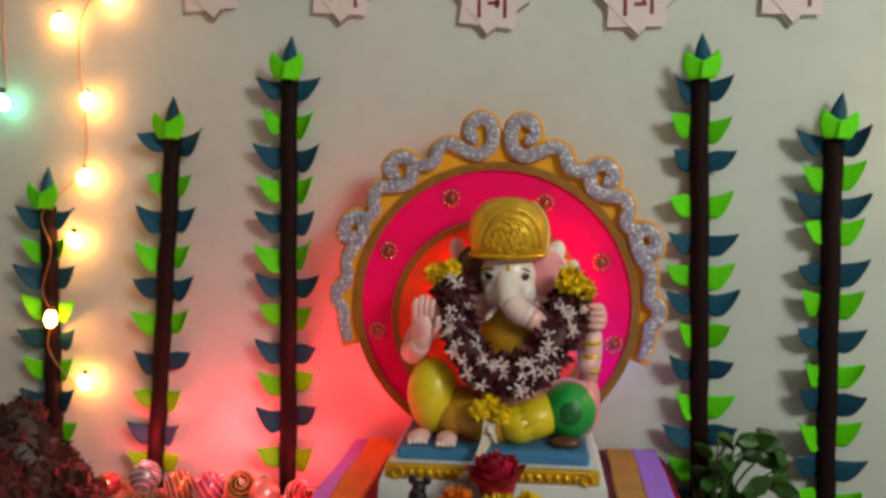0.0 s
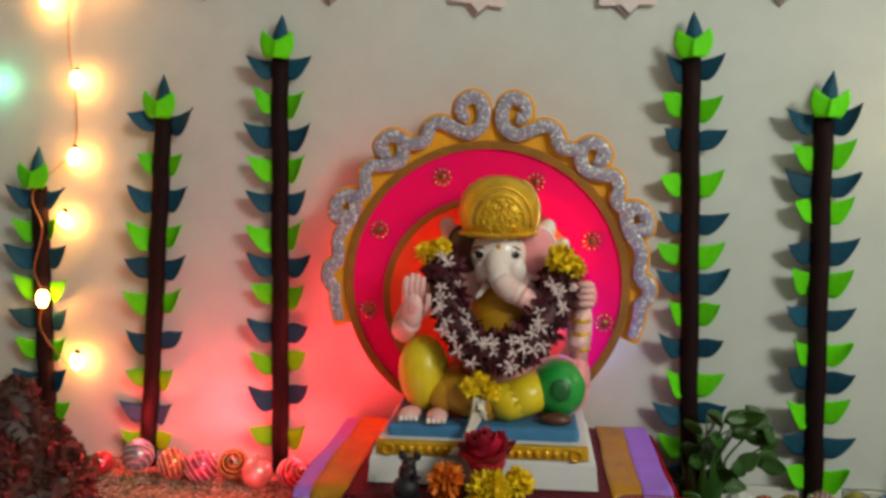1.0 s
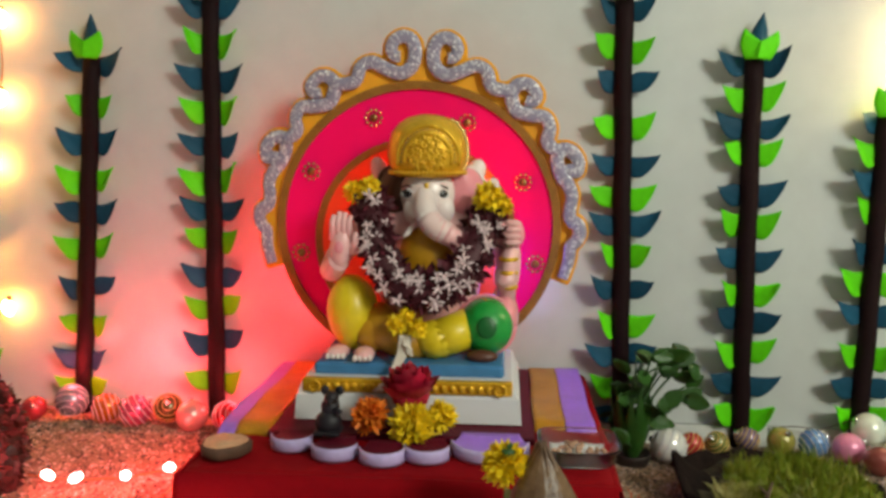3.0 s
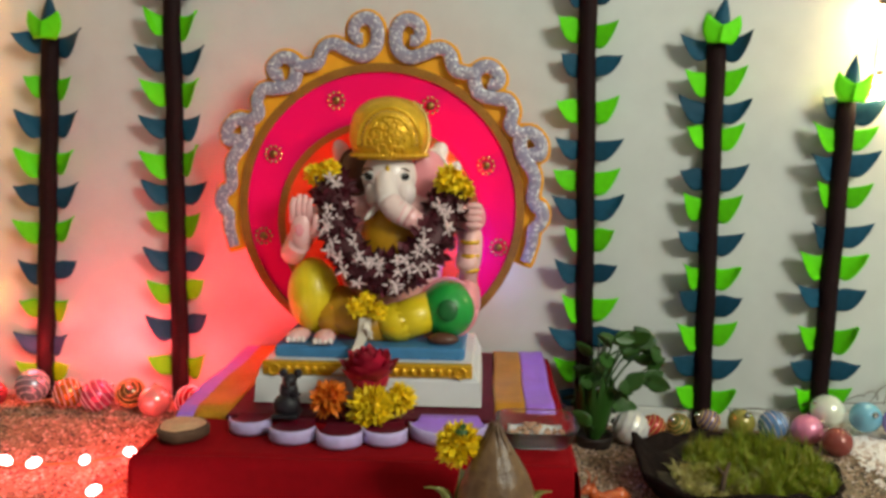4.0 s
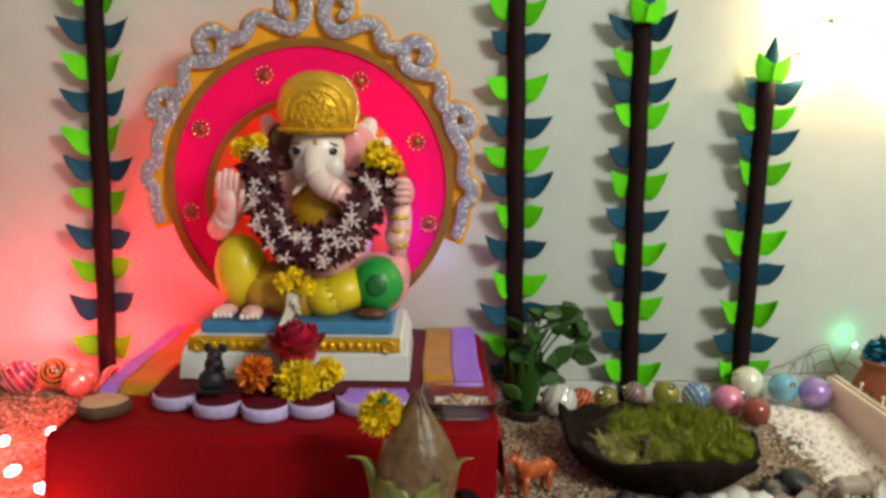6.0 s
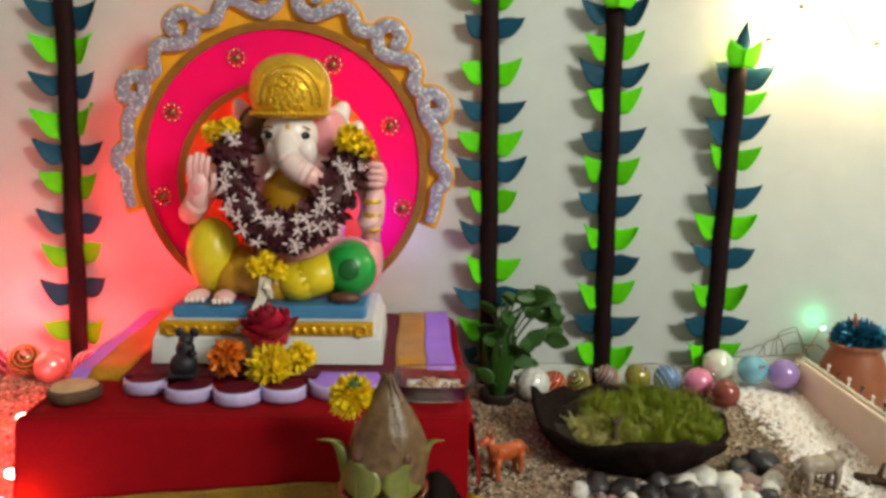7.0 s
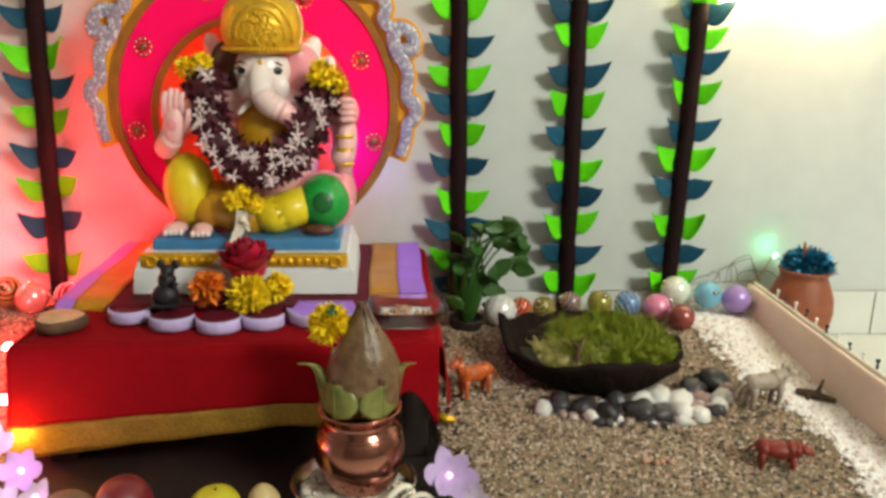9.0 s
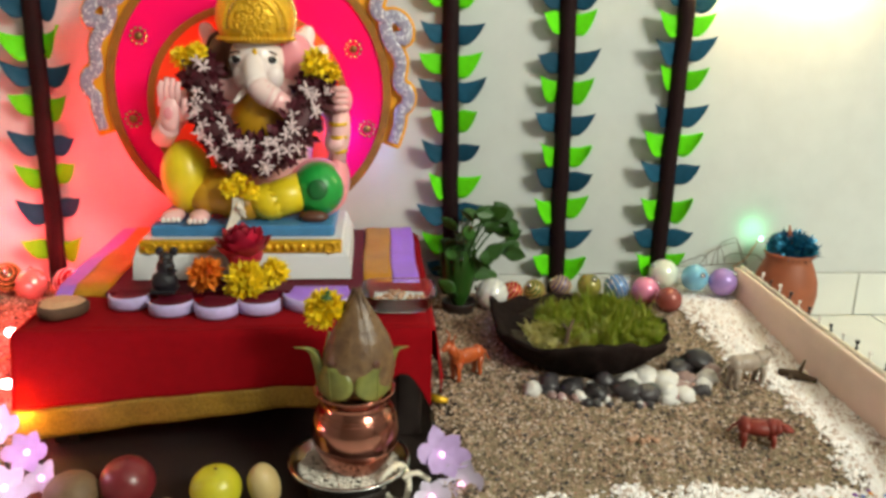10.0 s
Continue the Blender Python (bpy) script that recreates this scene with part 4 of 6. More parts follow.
ellipsoid(mb, (0.128, -0.170, 0.535), (0.012, 0.012, 0.018), (0, 15, 0), FACE)
tube(mb, [(-0.07, -0.16, 0.48), (-0.075, -0.15, 0.52), (-0.055, -0.16, 0.552)], [0.020, 0.018, 0.012], 10, SKIN)
tube(mb, [(0.125, -0.16, 0.48), (0.132, -0.155, 0.51), (0.115, -0.165, 0.545)], [0.020, 0.018, 0.012], 10, SKIN)
# head
ellipsoid(mb, (0.0265, -0.197, 0.528), (0.0445, 0.045, 0.047), None, FACE, 26, 16)
ellipsoid(mb, (0.006, -0.220, 0.503), (0.017, 0.016, 0.024), None, FACE)
ellipsoid(mb, (0.054, -0.222, 0.504), (0.017, 0.016, 0.022), None, FACE)
trunk = smooth_line([(0.024, -0.221, 0.540), (0.026, -0.241, 0.514), (0.032, -0.257, 0.495), (0.045, -0.267, 0.481), (0.060, -0.272, 0.473), (0.074, -0.271, 0.464), (0.083, -0.266, 0.453), (0.080, -0.261, 0.443)], 5)
TR = [0.0158 + 0.0050 * math.sin(math.pi * min(1.0, 1.15 * i / len(trunk))) - 0.0045 * (i / len(trunk)) for i in range(len(trunk))]
tube(mb, trunk[:12], TR[:12], 16, FACE)
tube(mb, trunk[11:22], TR[11:22], 16, BLUSH)
tube(mb, trunk[21:], TR[21:], 16, SKIN)
for i in range(6, len(trunk) - 6, 3):
    p = Vector(trunk[i])
    d = (Vector(trunk[i + 1]) - p).normalized()
    a = Vector((0, -1, 0)).cross(d).normalized()
    r = TR[i] + 0.0002
    arc = [p + (a * math.cos(w) + Vector((0, -1, 0)) * math.sin(w)) * r for w in [math.pi * (0.15 + 0.7 * j / 8) for j in range(9)]]
    tube(mb, arc, 0.0006, 5, EAR)
for ex, s in ((-0.004, -1), (0.051, 1)):
    ellipsoid(mb, (ex, -0.2298, 0.5295), (0.0120, 0.004, 0.0068), (0, s * 14, s * 22), WHITE)
    ellipsoid(mb, (ex + 0.001, -0.2322, 0.5292), (0.0092, 0.0026, 0.0060), (0, 0, s * 22), EYE, 12, 8)
    brow = [(ex + s * 0.010 * (j / 6 - 0.5) * 2, -0.2330 + 0.0035 * (j / 6), 0.5390 + 0.004 * math.sin(math.pi * j / 6) - 0.001 * j * 0.3) for j in range(7)]
    tube(mb, brow, 0.0016, 5, BRN)
    lid = [(ex - 0.0095 + 0.019 * j / 8, -0.2312 + 0.0032 * ((j / 8 - 0.5) * 2) ** 2 * (1 if s * (j - 4) > 0 else 0.2), 0.5300 + 0.0056 * math.sin(math.pi * j / 8)) for j in range(9)]
    tube(mb, lid, 0.0010, 5, EYE)
ellipsoid(mb, (0.028, -0.2405, 0.540), (0.0035, 0.002, 0.008), None, GOLD)
tube(mb, [(0.010, -0.240, 0.482), (0.000, -0.250, 0.470), (-0.006, -0.256, 0.464)], [0.006, 0.0045, 0.002], 8, FACE)


# Shade is put into the colour: the unlit ear is brown, the lit one pink.
def ear(s, cx, lit):
    def fn(u, v):
        a = -0.5 * math.pi + math.pi * v
        w = 0.056 * (1 - 0.12 * math.sin(a)) if lit else 0.050
        x = cx + s * (u * w * (0.35 + 0.65 * math.cos(a) ** 0.7 if math.cos(a) > 0 else 0.35))
        return (x, -0.205 + 0.022 * u - 0.008 * math.sin(math.pi * u), 0.519 + 0.045 * math.sin(a) + 0.006 * u)
    sheet(mb, 10, 16, fn, EAR if lit else BRN, thick=0.006 * s)
    rim = [fn(1.0, j / 20) for j in range(21)]
    tube(mb, rim, 0.0035, 7, FACE if lit else BRN)


ear(1, 0.066, True)
ear(-1, -0.008, False)
# the tall gold crown: ribbed dome, headband, bead rows
CX, CY, CR = 0.026, -0.197, 0.061
dome = [(0.050, -0.006), (0.0555, 0.0), (0.0605, 0.012), (0.0635, 0.028), (0.0625, 0.046), (0.0565, 0.064), (0.046, 0.078), (0.031, 0.087), (0.014, 0.0915), (0.0, 0.092)]
lathe(mb, [(r * (0.99 + 0.02 * (i % 2)), z) for i, (r, z) in enumerate(dome)], (CX, CY, 0.561), 44, GOLD, lambda w, r, z: 1 + 0.012 * math.cos(14 * w))


def on_crown(x, z):
    h = z - 0.561
    R = next((r0 + (r1 - r0) * (h - z0) / (z1 - z0) for (r0, z0), (r1, z1) in zip(dome, dome[1:]) if z0 <= h <= z1), 0.03)
    return (CX + x, CY - math.sqrt(max(1e-6, R * R - x * x)) * 1.01, z)


for k, (rr, w) in enumerate(((0.047, 0.0042), (0.036, 0.0032))):
    arc = [on_crown(0.005 + rr * math.cos(a), 0.582 + rr * 1.12 * math.sin(a)) for a in [math.pi * (-0.05 + 1.1 * j / 30) for j in range(31)]]
    tube(mb, arc, w, 6, GOLD)
for k in range(26):
    a, q = k * 2.399, 0.030 * math.sqrt((k + 0.5) / 26)
    cx, cz = 0.004 + q * math.cos(a), 0.590 + q * math.sin(a)
    tube(mb, [on_crown(cx + 0.006 * (1 - u * 0.7) * math.cos(a + 5 * u), cz + 0.006 * (1 - u * 0.7) * math.sin(a + 5 * u)) for u in [j / 9 for j in range(10)]], 0.0026, 5, GOLD)
for j in range(25):
    a = math.pi * (-0.02 + 1.04 * j / 24)
    ellipsoid(mb, on_crown(0.005 + 0.0415 * math.cos(a), 0.582 + 0.0465 * math.sin(a)), 0.0019, m=BEAD, nu=6, nv=5)
for j in range(30):
    a = math.pi * (1.02 + 0.96 * j / 29)
    ellipsoid(mb, (CX + 0.060 * math.cos(a), CY + 0.060 * math.sin(a), 0.562), 0.0036, m=GOLD, nu=8, nv=6)
for j in range(22):
    h = 0.004 + 0.078 * j / 21
    R = next((r0 + (r1 - r0) * (h - z0) / (z1 - z0) for (r0, z0), (r1, z1) in zip(dome, dome[1:]) if z0 <= h <= z1), 0.05)
    ellipsoid(mb, (CX + R * math.cos(-0.12), CY + R * math.sin(-0.12), 0.561 + h), 0.0042, m=BEAD, nu=8, nv=6)
single("idol_statue", mb, SM, (0.01, -0.235, BZ), "painted elephant-headed plaster idol seated on a white and blue plinth", "statue")

# ---- the garland and the flowers ----
garland = thing("flower_garland", (0.035, -0.28, 0.38), "garland of dark maroon flowers with white buds hung on the idol", "garland")
path = smooth_line([(-0.064, -0.205, 0.520), (-0.056, -0.238, 0.494), (-0.045, -0.262, 0.456), (-0.030, -0.281, 0.420), (0.000, -0.292, 0.396), (0.038, -0.295, 0.388), (0.076, -0.289, 0.404), (0.100, -0.272, 0.438), (0.115, -0.247, 0.474), (0.124, -0.210, 0.506)], 8)
mb = MB()
tube(mb, path, 0.026, 12)
for i in range(900):
    p = Vector(path[rnd.randrange(len(path))])
    d = Vector((rnd.gauss(0, 1), rnd.gauss(-0.6, 0.8), rnd.gauss(0, 1))).normalized()
    petal(mb, p + d * 0.021 + Vector((rnd.uniform(-0.005, 0.005), 0, rnd.uniform(-0.005, 0.005))), d, Vector((rnd.uniform(-1, 1), rnd.uniform(-1, 1), rnd.uniform(-1, 1))), rnd.uniform(0.011, 0.019), rnd.uniform(0.010, 0.016), 0, rnd.uniform(-0.2, 0.5), 2)
part("maroon_petals", mb, M["maroonpetal"], garland, "dark maroon petals")
for i in range(46):
    p = Vector(path[int((0.06 + 0.88 * (i + 0.5) / 46) * len(path))])
    a = rnd.uniform(0, 2 * math.pi)
    k = math.sqrt(rnd.random())
    q = p + Vector((0.026 * k * math.cos(a), -0.037 + 0.014 * k, 0.024 * k * math.sin(a)))
    mb = MB()
    for k in range(5):
        w = a + k * 1.257 + rnd.uniform(-0.3, 0.3)
        d = Vector((math.cos(w), rnd.uniform(-0.5, 0.0), math.sin(w)))
        d.normalize()
        L = rnd.uniform(0.008, 0.015)
        tube(mb, [q, q + d * L * 0.55, q + d * L], [0.0010, 0.0022, 0.0006], 6)
    part("white_bud", mb, M["bud"], garland)
for c, r in (((-0.084, -0.232, 0.531), 0.021), ((-0.062, -0.236, 0.540), 0.018), ((0.124, -0.246, 0.526), 0.026), ((0.146, -0.242, 0.512), 0.018)):
    part("marigold", blossom(MB(), c, r, 60, (0, -1, 0.6)), M["marigold"], garland, "yellow marigold")
for c, r in (((-0.008, -0.312, 0.339), 0.018), ((0.022, -0.314, 0.333), 0.017), ((0.006, -0.312, 0.352), 0.014)):
    part("marigold", blossom(MB(), c, r, 60, (0, -1, 0.4)), M["marigold"], garland, "yellow marigold")
mb = MB()
for k in range(6):
    x = 0.004 + 0.003 * (k - 2.5)
    tube(mb, smooth_line([(x, -0.318, 0.325), (x - 0.002, -0.325, 0.300), (x - 0.012 - 0.002 * k, -0.345, 0.272), (-0.024 - 0.003 * k, -0.356, 0.248)], 4), 0.0014, 5)
for k in range(5):
    tube(mb, [(0.004, -0.320, 0.318), (0.004 + rnd.uniform(-0.012, 0.012), -0.330, 0.305 + rnd.uniform(-0.01, 0.01))], [0.002, 0.003], 6)
part("tassel", mb, M["thread"], garland, "white thread tassel")


def flower(where, r, material, label, n=80, axis=(0, -0.7, 1)):
    c = Vector(where)
    f = single("marigold_flower", blossom(MB(), c, r, int(n * 1.9), axis, 0, 0.38), material, (c.x, c.y, c.z - r * 0.9), label, "flower", "loose offering flowers")
    return f


flower((0.026, -0.412, 0.219), 0.033, M["marigold"], "full yellow marigold on the lilac pleats", 110)
flower((0.064, -0.395, 0.226), 0.024, M["marigold"], "yellow marigold beside the idol's plinth", 80)
flower((-0.036, -0.396, 0.226), 0.028, M["marigold_o"], "orange marigold in front of the white plinth", 90)
RO = Vector((0.019, -0.376, 0.250))
mb = MB()
for i in range(34):
    u = i / 34
    w = i * 2.4
    d = Vector((math.cos(w) * (0.2 + u), math.sin(w) * (0.2 + u) * 0.8 - 0.25, 1.10 - u))
    petal(mb, RO + d * 0.008, d, Vector((-math.sin(w), math.cos(w), 0)), 0.041, 0.046 * (0.55 + 0.5 * u), 0, 0.45, 4)
ellipsoid(mb, RO + Vector((0, 0, 0.005)), (0.028, 0.024, 0.029), nu=14, nv=9)
rose = single("rose_flower", mb, M["rose"], (RO.x, RO.y, 0.2), "large dark red rose leaning on the white plinth", "flower")
mb = MB()
tube(mb, [RO + Vector((0, 0, -0.02)), (0.014, -0.388, 0.216), (0.002, -0.404, 0.209)], 0.0028, 6)
part("rose_stem", mb, M["stem"], rose)

# the small dark figurine of a mouse
mb = MB()
ellipsoid(mb, (-0.088, -0.428, 0.226), (0.019, 0.016, 0.017))
ellipsoid(mb, (-0.086, -0.424, 0.246), (0.013, 0.012, 0.015))
ellipsoid(mb, (-0.083, -0.430, 0.262), (0.010, 0.012, 0.009))
for s in (-1, 1):
    ellipsoid(mb, (-0.083 + s * 0.010, -0.424, 0.270), (0.006, 0.003, 0.007))
tube(mb, [(-0.083, -0.440, 0.260), (-0.082, -0.447, 0.257)], [0.006, 0.002], 8)
tube(mb, [(-0.078, -0.432, 0.244), (-0.068, -0.442, 0.246)], [0.005, 0.003], 8)
block(mb, -0.106, -0.070, -0.446, -0.410, 0.2115, 0.217, 0.002)
single("mouse_figurine", mb, M["charcoal"], (-0.088, -0.428, 0.2115), "small black mouse figurine on the pleated silk", "figurine")

# wood slice
wood = thing("wood_slice", (-0.222, -0.462, TOP), "round cut wood slice with bark on the red cloth", "wood slice")
mb = MB()
wob = lambda w, r, z: 1 + 0.05 * math.sin(3 * w + 1) + 0.02 * math.sin(7 * w)
lathe(mb, [(0.0, 0.002), (0.028, 0.002), (0.033, 0.006), (0.034, 0.016), (0.032, 0.019), (0.029, 0.0195)], (-0.222, -0.462, TOP), 36, 0, wob)
part("bark", mb, M["woodbark"], wood, "dark brown bark")
mb = MB()
lathe(mb, [(0.0, 0.0194), (0.010, 0.0200), (0.011, 0.0195), (0.019, 0.0200), (0.020, 0.0195), (0.0295, 0.0198)], (-0.222, -0.462, TOP), 36, 0, wob)
part("cut_face", mb, M["woodcut"], wood, "pale cut face with rings")

# the clear tray with sweets
tray = thing("plastic_tray", (0.252, -0.435, TOP + 0.001), "clear rectangular plastic tray of sweets on the red cloth", "tray")


def trayring(k, z):
    out = []
    for i in range(32):
        a = 2 * math.pi * i / 32
        c, s = math.cos(a), math.sin(a)
        out.append((0.252 + 0.052 * k * math.copysign(abs(c) ** 0.45, c), -0.435 + 0.047 * k * math.copysign(abs(s) ** 0.45, s), z))
    return out


mb = MB()
rows = [trayring(0.8, 0.190), trayring(0.86, 0.192), trayring(0.98, 0.212), trayring(1.06, 0.2135), trayring(1.06, 0.2150), trayring(0.965, 0.2142), trayring(0.85, 0.1945), trayring(0.6, 0.1935)]
verts = [p for r in rows for p in r]
faces = [(j * 32 + i, j * 32 + (i + 1) % 32, j * 32 + 32 + (i + 1) % 32, j * 32 + 32 + i) for j in range(len(rows) - 1) for i in range(32)]
faces += [tuple(range(31, -1, -1)), tuple(7 * 32 + i for i in range(32))]
mb.add(verts, faces)
part("dish", mb, M["plastic"], tray)
part("paper_liner", sheet(MB(), 10, 8, lambda u, v: (0.215 + 0.074 * u, -0.466 + 0.062 * v, 0.1955 + 0.003 * abs(2 * v - 1) ** 4 + 0.0008 * math.sin(u * 17 + v * 9)), thick=-0.0006), M["white"], tray, "white paper liner")
mb = MB()
for i in range(34):
    a, k = rnd.uniform(0, 2 * math.pi), math.sqrt(rnd.random())
    ellipsoid(mb, (0.252 + 0.036 * k * math.cos(a), -0.435 + 0.032 * k * math.sin(a), 0.198 + rnd.uniform(0, 0.005)), (rnd.uniform(0.003, 0.006), 0.004, 0.003), (rnd.uniform(0, 90), 0, rnd.uniform(0, 180)), 0, 7, 5)
part("sweets", mb, M["sweet"], tray, "pale brown sugar sweets")

# ---- the copper pot with the coconut ----
KX, KY = 0.190, -0.628
plate_dish = thing("steel_plate", (KX - 0.008, KY, 0.0036), "steel plate of rice under the copper pot", "plate")
mb = MB()
lathe(mb, [(0.0, 0.030), (0.058, 0.030), (0.066, 0.033), (0.074, 0.046), (0.079, 0.048), (0.079, 0.050), (0.072, 0.049), (0.063, 0.036), (0.056, 0.033), (0.0, 0.033)], (KX - 0.008, KY, 0), 48)
part("dish", mb, M["steel"], plate_dish)
mb = MB()
lathe(mb, [(0.0, 0.0036), (0.055, 0.0036), (0.055, 0.0295), (0.0, 0.0295)], (KX - 0.008, KY, 0), 32)
part("stand", mb, M["dark"], plate_dish)
mb = MB()
for i in range(760):
    a, k = rnd.uniform(0, 2 * math.pi), 0.03 + 0.034 * rnd.random()
    ellipsoid(mb, (KX - 0.008 + k * math.cos(a), KY + k * math.sin(a), 0.036 + rnd.uniform(0, 0.006)), (0.0042, 0.0018, 0.0018), (rnd.uniform(-30, 30), 0, rnd.uniform(0, 180)), 0, 6, 4)
part("rice", mb, M["rice"], plate_dish, "white rice grains")
kalash = thing("copper_pot", (KX, KY, 0.034), "polished copper pot on a steel plate in front of the table", "pot")
mb = MB()
lathe(mb, [(0.0, 0.036), (0.030, 0.036), (0.034, 0.040), (0.047, 0.056), (0.055, 0.078), (0.0565, 0.095), (0.053, 0.112), (0.044, 0.126), (0.040, 0.132), (0.042, 0.138), (0.050, 0.147), (0.0525, 0.149), (0.051, 0.151), (0.041, 0.142), (0.037, 0.133), (0.040, 0.10), (0.0, 0.06)], (KX, KY, 0), 56)
pot_body = part("body", mb, M["copper"], kalash, "polished copper body with flared rim")
mb = MB()
for z, r in ((0.118, 0.0495), (0.122, 0.0468)):
    tube(mb, [(KX + r * math.cos(a), KY + r * math.sin(a), z) for a in [2 * math.pi * i / 48 for i in range(49)]], 0.0012, 6)
part("band", mb, M["copper"], pot_body)
coco = thing("coconut", (KX + 0.003, KY, 0.145), "brown coconut with a husk tip in the copper pot", "coconut")
mb = MB()
lathe(mb, [(0.0, 0.136), (0.024, 0.138), (0.037, 0.150), (0.0425, 0.170), (0.0440, 0.188), (0.0420, 0.205), (0.0355, 0.223), (0.0265, 0.240), (0.017, 0.256), (0.009, 0.269), (0.004, 0.277), (0.0, 0.279)], (KX + 0.005, KY, 0), 60, 0,
      lambda w, r, z: 1 + 0.055 * math.cos(3 * w + 0.9) + 0.030 * noise.noise(Vector((2.2 * math.cos(w), 2.2 * math.sin(w), z * 14))) + 0.018 * math.sin(17 * w + z * 60) * max(0.0, (z - 0.19) / 0.09))
part("shell", mb, M["coconut"], coco)
mb = MB()
for i in range(12):
    a = rnd.uniform(0, 2 * math.pi)
    r0 = rnd.uniform(0.010, 0.020)
    tube(mb, smooth_line([(KX + 0.005 + r0 * math.cos(a), KY + r0 * math.sin(a), 0.250), (KX + 0.005 + r0 * 0.6 * math.cos(a), KY + r0 * 0.6 * math.sin(a), 0.266), (KX + 0.004 + r0 * 0.25 * math.cos(a), KY + r0 * 0.25 * math.sin(a), 0.280 + rnd.uniform(0, 0.006))], 3), [0.0030, 0.0029, 0.0028, 0.0026, 0.0022, 0.0016, 0.0007], 6)
part("husk_tuft", mb, M["coconut"], coco, "fibrous brown husk tip")
for a in (-125, -55):
    mb = MB()
    w = radians(a)
    ellipsoid(mb, (KX + 0.003 + 0.0425 * math.cos(w), KY + 0.0415 * math.sin(w), 0.196), (0.006, 0.003, 0.006), (0, 0, a + 90))
    part("dark_eye", mb, M["brown"], coco)


def betel(aim, reach, rise, width, curl):
    """A broad pointed leaf tucked in the pot's mouth, its tip curling out."""
    w = radians(aim)
    out, side = Vector((math.cos(w), math.sin(w), 0)), Vector((-math.sin(w), math.cos(w), 0))
    base = Vector((KX, KY, 0.147)) + out * 0.043

    def fn(u, v):
        q = (v - 0.5) * 2
        wd = width * math.sin(math.pi * u ** 0.62) ** 1.1 + 0.0015 * (1 - u)
        o = reach * u + curl * max(0.0, u - 0.55) ** 2 * 4
        z = rise * math.sin(math.pi * 0.5 * u) - curl * 0.2 * max(0.0, u - 0.8)
        return base + out * (o - 0.010 * q * q * math.sin(math.pi * u)) + side * (q * wd) + Vector((0, 0, z))

    mbl = MB()
    sheet(mbl, 16, 8, fn, thick=0.0012)
    lf = single("betel_leaf", mbl, M["betel"], tuple(base), "green betel leaf tucked round the coconut", "leaf", "betel leaves in the pot")
    rib = MB()
    tube(rib, [Vector(fn(i / 8, 0.5)) + out * 0.0012 for i in range(9)], [0.0013 - 0.0001 * i for i in range(9)], 5)
    part("midrib", rib, M["betel"], lf)


for leaf_row in ((-130, 0.003, 0.046, 0.028, 0.003), (-50, 0.003, 0.044, 0.028, 0.003), (186, 0.016, 0.062, 0.009, 0.018), (-8, 0.014, 0.062, 0.010, 0.013), (60, 0.022, 0.055, 0.024, 0.01), (120, 0.022, 0.055, 0.022, 0.01)):
    betel(*leaf_row)
yf = thing("marigold_flower", (KX - 0.038, KY + 0.012, 0.238), "yellow marigold resting against the coconut tip", "flower", "loose offering flowers")
part("petals", blossom(MB(), (KX - 0.036, KY + 0.008, 0.252), 0.027, 230, (-0.2, -0.6, 1), 0, 0.38), M["marigold"], yf)
part("calyx", petal(ellipsoid(MB(), (KX - 0.033, KY - 0.002, 0.270), (0.008, 0.007, 0.005), nu=8, nv=6), (KX - 0.033, KY - 0.002, 0.270), (0.3, -0.3, 1), (1, 0, 0), 0.012, 0.008), M["stem"], yf)

# ---- the gravel bed ----
def ground_z(x, y):
    """The top of the gravel."""
    z = 0.036 + 0.022 * min(1, max(0, (y + 0.38) / 0.26))
    if x < -0.2:
        z += 0.030 * min(1, (-0.2 - x) / 0.15) * min(1, max(0, (y + 0.45) / 0.3))
    if x > 0.72:
        z += 0.014 * min(1, (x - 0.72) / 0.12)
    z += 0.006 * noise.noise(Vector((x * 7, y * 7, 0))) + 0.003 * noise.noise(Vector((x * 22, y * 22, 3)))
    if y < -0.62:
        z -= 0.020 * min(1, (-0.62 - y) / 0.1)
    return max(z, 0.006)


def bed(x0, x1, y0, y1, nx, ny):
    mbb = MB()

    def fn(u, v):
        x, y = x0 + (x1 - x0) * u, y0 + (y1 - y0) * v
        edge = min(u, 1 - u, v) * 18
        return (x, y, 0.001 + (ground_z(x, y) - 0.001) * min(1, edge))
    return sheet(mbb, nx, ny, fn)


def grains(x0, x1, y0, y1, count, lo, hi, seed, keep=None, lift=0.0):
    """Loose stones, six-cornered, joined in one mesh by numpy."""
    g = np.random.default_rng(seed)
    octa = np.array([[1, 0, 0], [0, 1, 0], [-1, 0, 0], [0, -1, 0], [0, 0, 1], [0, 0, -1]], float)
    tri = [(0, 1, 4), (1, 2, 4), (2, 3, 4), (3, 0, 4), (1, 0, 5), (2, 1, 5), (3, 2, 5), (0, 3, 5)]
    mbb = MB()
    for _ in range(count):
        x, y = g.uniform(x0, x1), g.uniform(y0, y1)
        if keep and not keep(x, y, g.random()):
            continue
        r = g.uniform(lo, hi) * np.array([1, g.uniform(0.6, 1), g.uniform(0.45, 0.75)])
        a = g.uniform(0, 6.28)
        c, s = math.cos(a), math.sin(a)
        p = octa * (1 + g.uniform(-0.25, 0.25, (6, 3))) * r
        q = np.stack([p[:, 0] * c - p[:, 1] * s, p[:, 0] * s + p[:, 1] * c, p[:, 2]], 1)
        z = ground_z(x, y) + lift + r[2] * 0.3
        mbb.add([(x + i[0], y + i[1], z + i[2]) for i in q], tri, 0, False)
    return mbb


